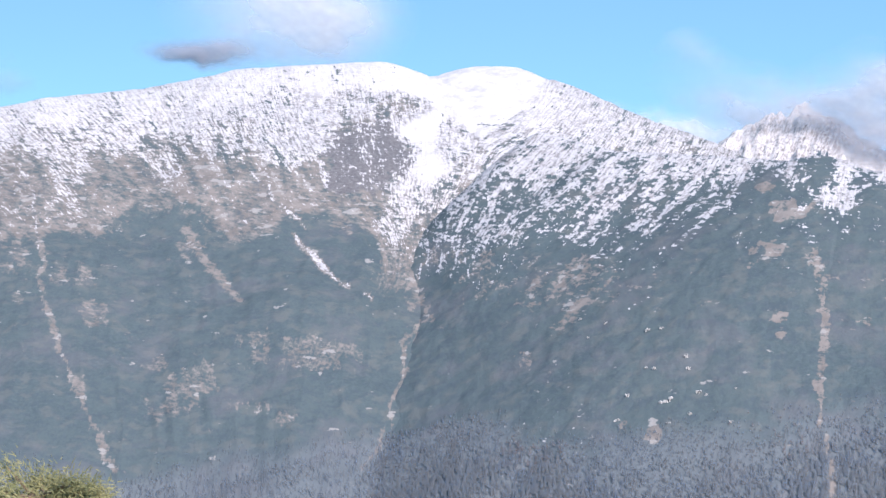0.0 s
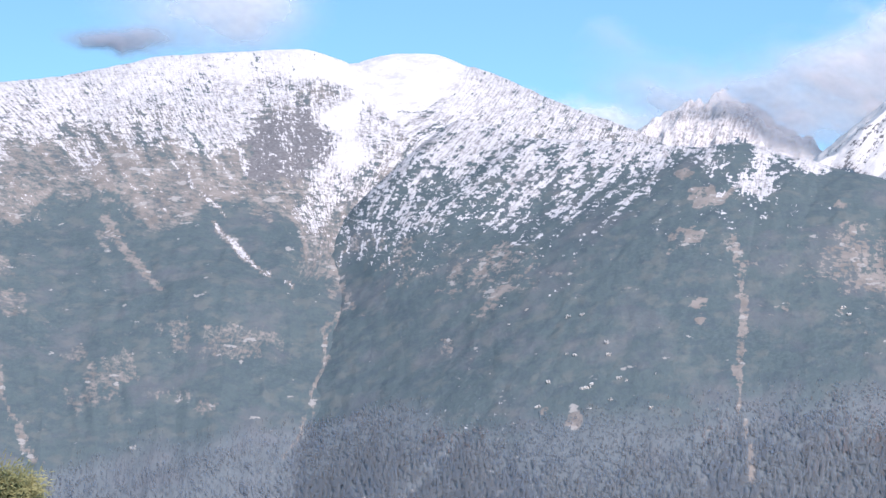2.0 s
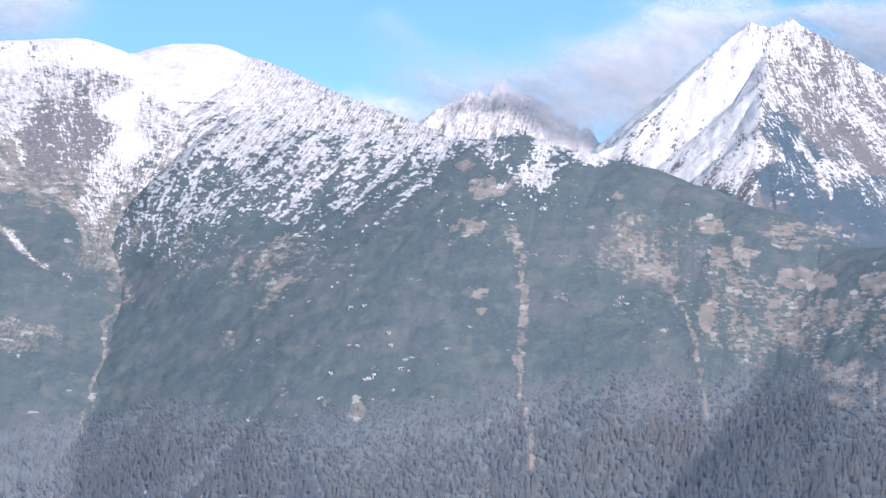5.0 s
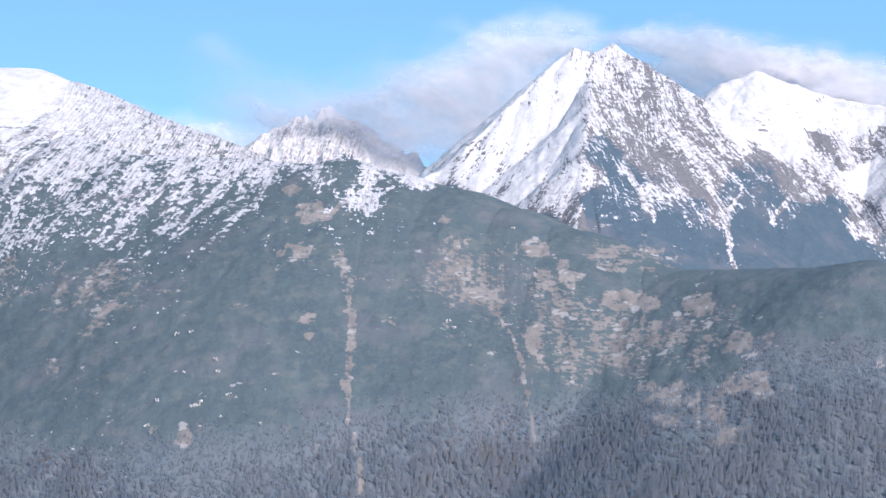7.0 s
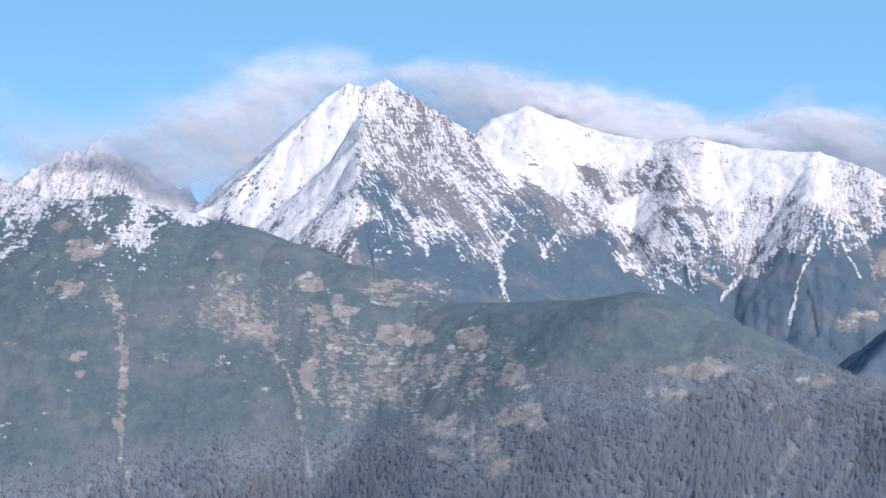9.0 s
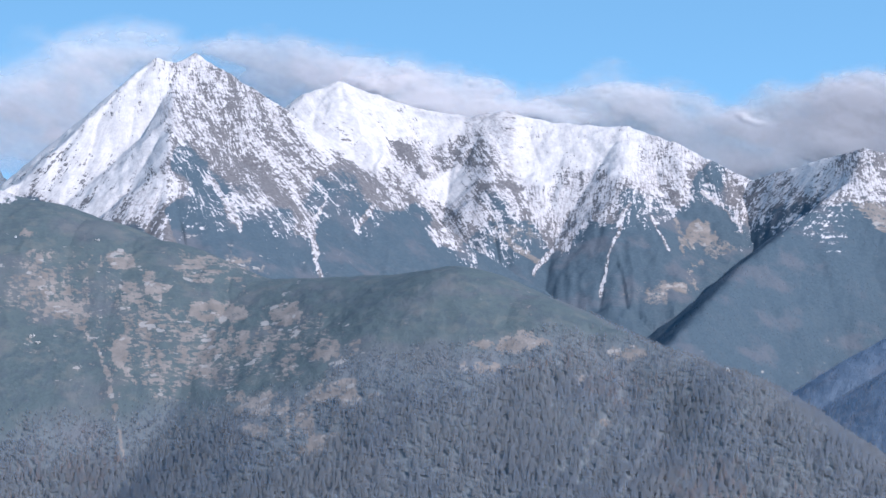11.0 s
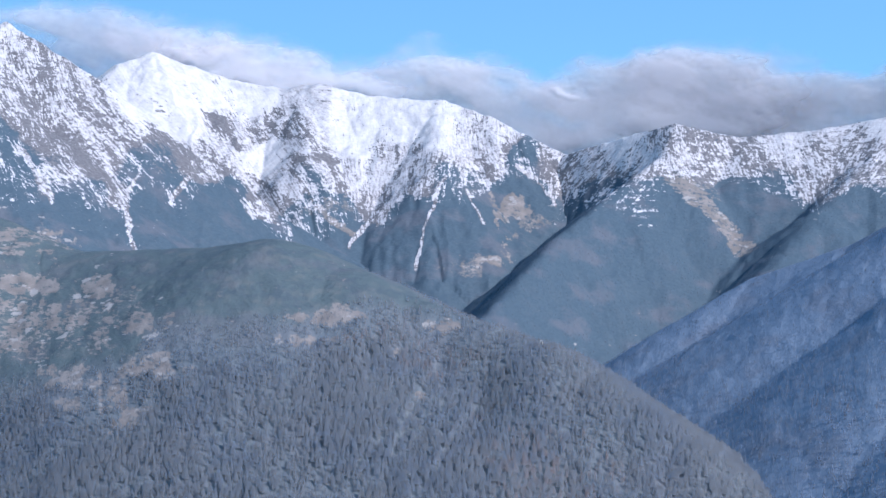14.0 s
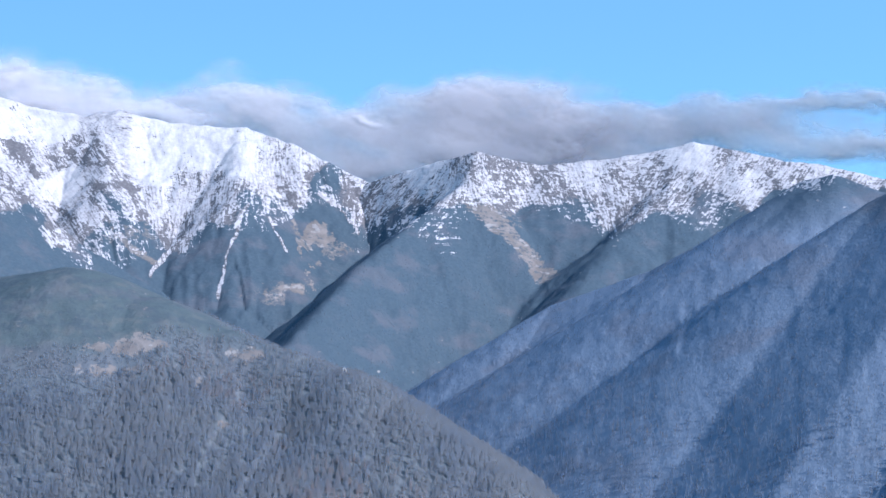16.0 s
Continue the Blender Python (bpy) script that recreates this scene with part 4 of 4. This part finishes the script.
cloud("grey cloud bank behind the saddle", 4700, [(28.60, 2.39, 1.77, 0.73, 0.95, 0.30), (30.04, 2.95, 1.29, 0.81, 1.00, 0.15), (31.01, 2.71, 1.13, 0.65, 0.90, 0.20), (31.49, 2.07, 2.10, 0.97, 1.00, 0.26), (33.40, 1.60, 2.58, 1.21, 1.00, 0.34), (35.45, 1.91, 2.58, 1.13, 1.00, 0.34), (37.00, 2.69, 2.42, 0.81, 1.00, 0.20), (39.16, 2.20, 2.42, 1.05, 1.00, 0.26), (38.09, 1.51, 2.90, 0.97, 1.00, 0.34), (32.62, 0.88, 2.26, 0.81, 1.00, 0.34), (34.6, 1.05, 2.2, 0.85, 1.00, 0.32), (36.6, 1.20, 2.2, 0.80, 1.00, 0.30), (33.87, 2.23, 0.32, 0.16, 1.00, 0.00)], 360)
cloud("long flat grey cloud behind the eastern range", 4720, [(37.75, 2.73, 2.74, 0.73, 1.00, 0.15), (35.98, 2.19, 2.42, 0.89, 1.00, 0.26), (40.32, 2.07, 2.90, 0.73, 1.00, 0.34), (43.49, 2.27, 4.03, 0.65, 0.95, 0.34), (46.14, 2.61, 4.52, 0.45, 0.75, 0.26), (49.47, 2.62, 3.87, 0.45, 0.72, 0.24), (42.38, 2.12, 0.48, 0.19, 1.00, 0.00), (47.06, 1.31, 2.74, 0.45, 0.60, 0.20), (38.71, 1.76, 3.23, 0.65, 1.00, 0.34), (41.2, 1.55, 3.0, 0.75, 0.95, 0.34), (44.2, 1.65, 3.5, 0.65, 0.85, 0.30), (48.0, 1.45, 3.6, 0.70, 0.75, 0.25), (39.4, 1.05, 2.6, 0.70, 1.00, 0.30)], 370)
cloud("thin white cloud spilling over the crest of the snow ridge", 4224, [(24.6, 2.80, 1.6, 0.36, 0.3, 0.0), (26.4, 2.64, 1.5, 0.42, 0.36, 0.0), (27.9, 2.44, 1.7, 0.36, 0.3, 0.0)], 380)


# ---- ground ----
def grass_material():
    m = Nodes("autumn_grass")
    blades, tufts, broad = m.noise(14.0, 5, 0.7), m.noise(1.3, 4), m.noise(0.05, 3)
    col = m.mix(m.ramp(blades, 0.3, 0.7), (0.075, 0.085, 0.035), (0.20, 0.17, 0.085))
    col = m.mix(m.ramp(tufts, 0.4, 0.7), col, (0.11, 0.12, 0.05))
    return m.done(m.mix(m.ramp(broad, 0.45, 0.6), col, (0.16, 0.14, 0.08)), 0.9, m.math("ADD", blades, tufts), 0.6, 0.15)


def build_ground():
    cols, rows = 181, 120
    a = np.radians(np.linspace(-180, 180, cols))
    r = 4990 * np.linspace(0, 1, rows) ** 2.2
    R, A = np.broadcast_to(r[:, None], (rows, cols)), np.broadcast_to(a[None, :], (rows, cols))
    x, y = R * np.sin(A), R * np.cos(A)
    z = ZC - 1.6 - 0.26 * R + step(0, 60, R) * 6 * cloudy(x / 90, y / 90, 4, 71)
    z = np.maximum(z, VALLEY + 20 * cloudy(x / 400, y / 400, 3, 72))
    behind = step(0.2, 0.9, -np.cos(A - 0.4))
    z = z * (1 - behind) + behind * (ZC - 1.6 + 0.05 * R)
    z[0, :] = ZC - 1.6
    ob = new("ground", grid_mesh("ground", np.stack([x, y, z], -1), rows, cols, {}))
    ob.data.materials.append(grass_material())
    tagged(ob, "grassy hillside falling away into the valley", "ground", kind="structure")


build_ground()


# ---- young pine in the foreground ----
def needle_material():
    m = Nodes("pine_needles")
    col = m.mix(m.ramp(m.noise(9.0, 3), 0.3, 0.7), (0.088, 0.100, 0.045), (0.225, 0.215, 0.105))
    return m.done(col, 0.7)


def pine_bush(at, tall, spread, seed):
    """A bushy young pine: a tapered stem, rising boughs, and tufts of needles at their ends."""
    rng = random.Random(seed)
    top = tagged(new("pine_bush"), "yellow-green bushy young pine growing on the hillside below the lookout", "bush")
    top.location = at
    bark = Nodes("pine_bark")
    bark.done(bark.mix(bark.noise(12.0), (0.10, 0.07, 0.05), (0.22, 0.16, 0.11)), 0.9)
    green = needle_material()

    def limb(bm, p, q, r0, r1):
        d = (q - p).normalized()
        side = d.orthogonal().normalized()
        other = d.cross(side)
        rings = [[bm.verts.new(c + r * (math.cos(a) * side + math.sin(a) * other)) for a in (0, 1.26, 2.51, 3.77, 5.03)] for c, r in ((p, r0), (q, r1))]
        for i in range(5):
            bm.faces.new((rings[0][i], rings[0][(i + 1) % 5], rings[1][(i + 1) % 5], rings[1][i]))

    wood, leaf = bmesh.new(), bmesh.new()
    limb(wood, Vector((0, 0, -0.3)), Vector((0.05, 0, tall * 0.9)), 0.07, 0.015)
    tips = [(Vector((0.05, 0, tall * 0.9)), Vector((0, 0, 1)))]
    for i in range(340):
        u = rng.uniform(0.15, 0.9)
        a = rng.uniform(0, 6.283)
        start = Vector((0.05 * u, 0, tall * u))
        reach = spread * (1.05 - u) ** 0.6 * rng.uniform(0.5, 1.0)
        end = start + Vector((reach * math.cos(a), reach * math.sin(a), reach * rng.uniform(0.1, 0.55)))
        limb(wood, start, end, 0.014, 0.005)
        tips += [(start.lerp(end, k), (end - start).normalized()) for k in (0.55, 0.8, 1.0)]
    for p, d in tips:
        for i in range(120):
            v = (d + 0.9 * Vector((rng.gauss(0, 1), rng.gauss(0, 1), rng.gauss(0, 1))).normalized()).normalized()
            o = p + Vector((rng.gauss(0, 0.04), rng.gauss(0, 0.04), rng.gauss(0, 0.04)))
            s = v.orthogonal().normalized() * 0.003
            e = o + v * rng.uniform(0.022, 0.05)
            leaf.faces.new([leaf.verts.new(o - s), leaf.verts.new(o + s), leaf.verts.new(e)])
    for nm, bm, mat in (("trunk", wood, bark.mat), ("crown", leaf, green)):
        me = bpy.data.meshes.new(nm)
        bm.to_mesh(me)
        bm.free()
        me.materials.append(mat)
        new(nm, me).parent = top


BUSH_AZ, BUSH_R = -11.5, 10.0
bush_x, bush_y = BUSH_R * math.sin(radians(BUSH_AZ)), BUSH_R * math.cos(radians(BUSH_AZ))
pine_bush((bush_x, bush_y, ZC - 1.6 - 0.26 * BUSH_R), 3.0, 0.95, 5)
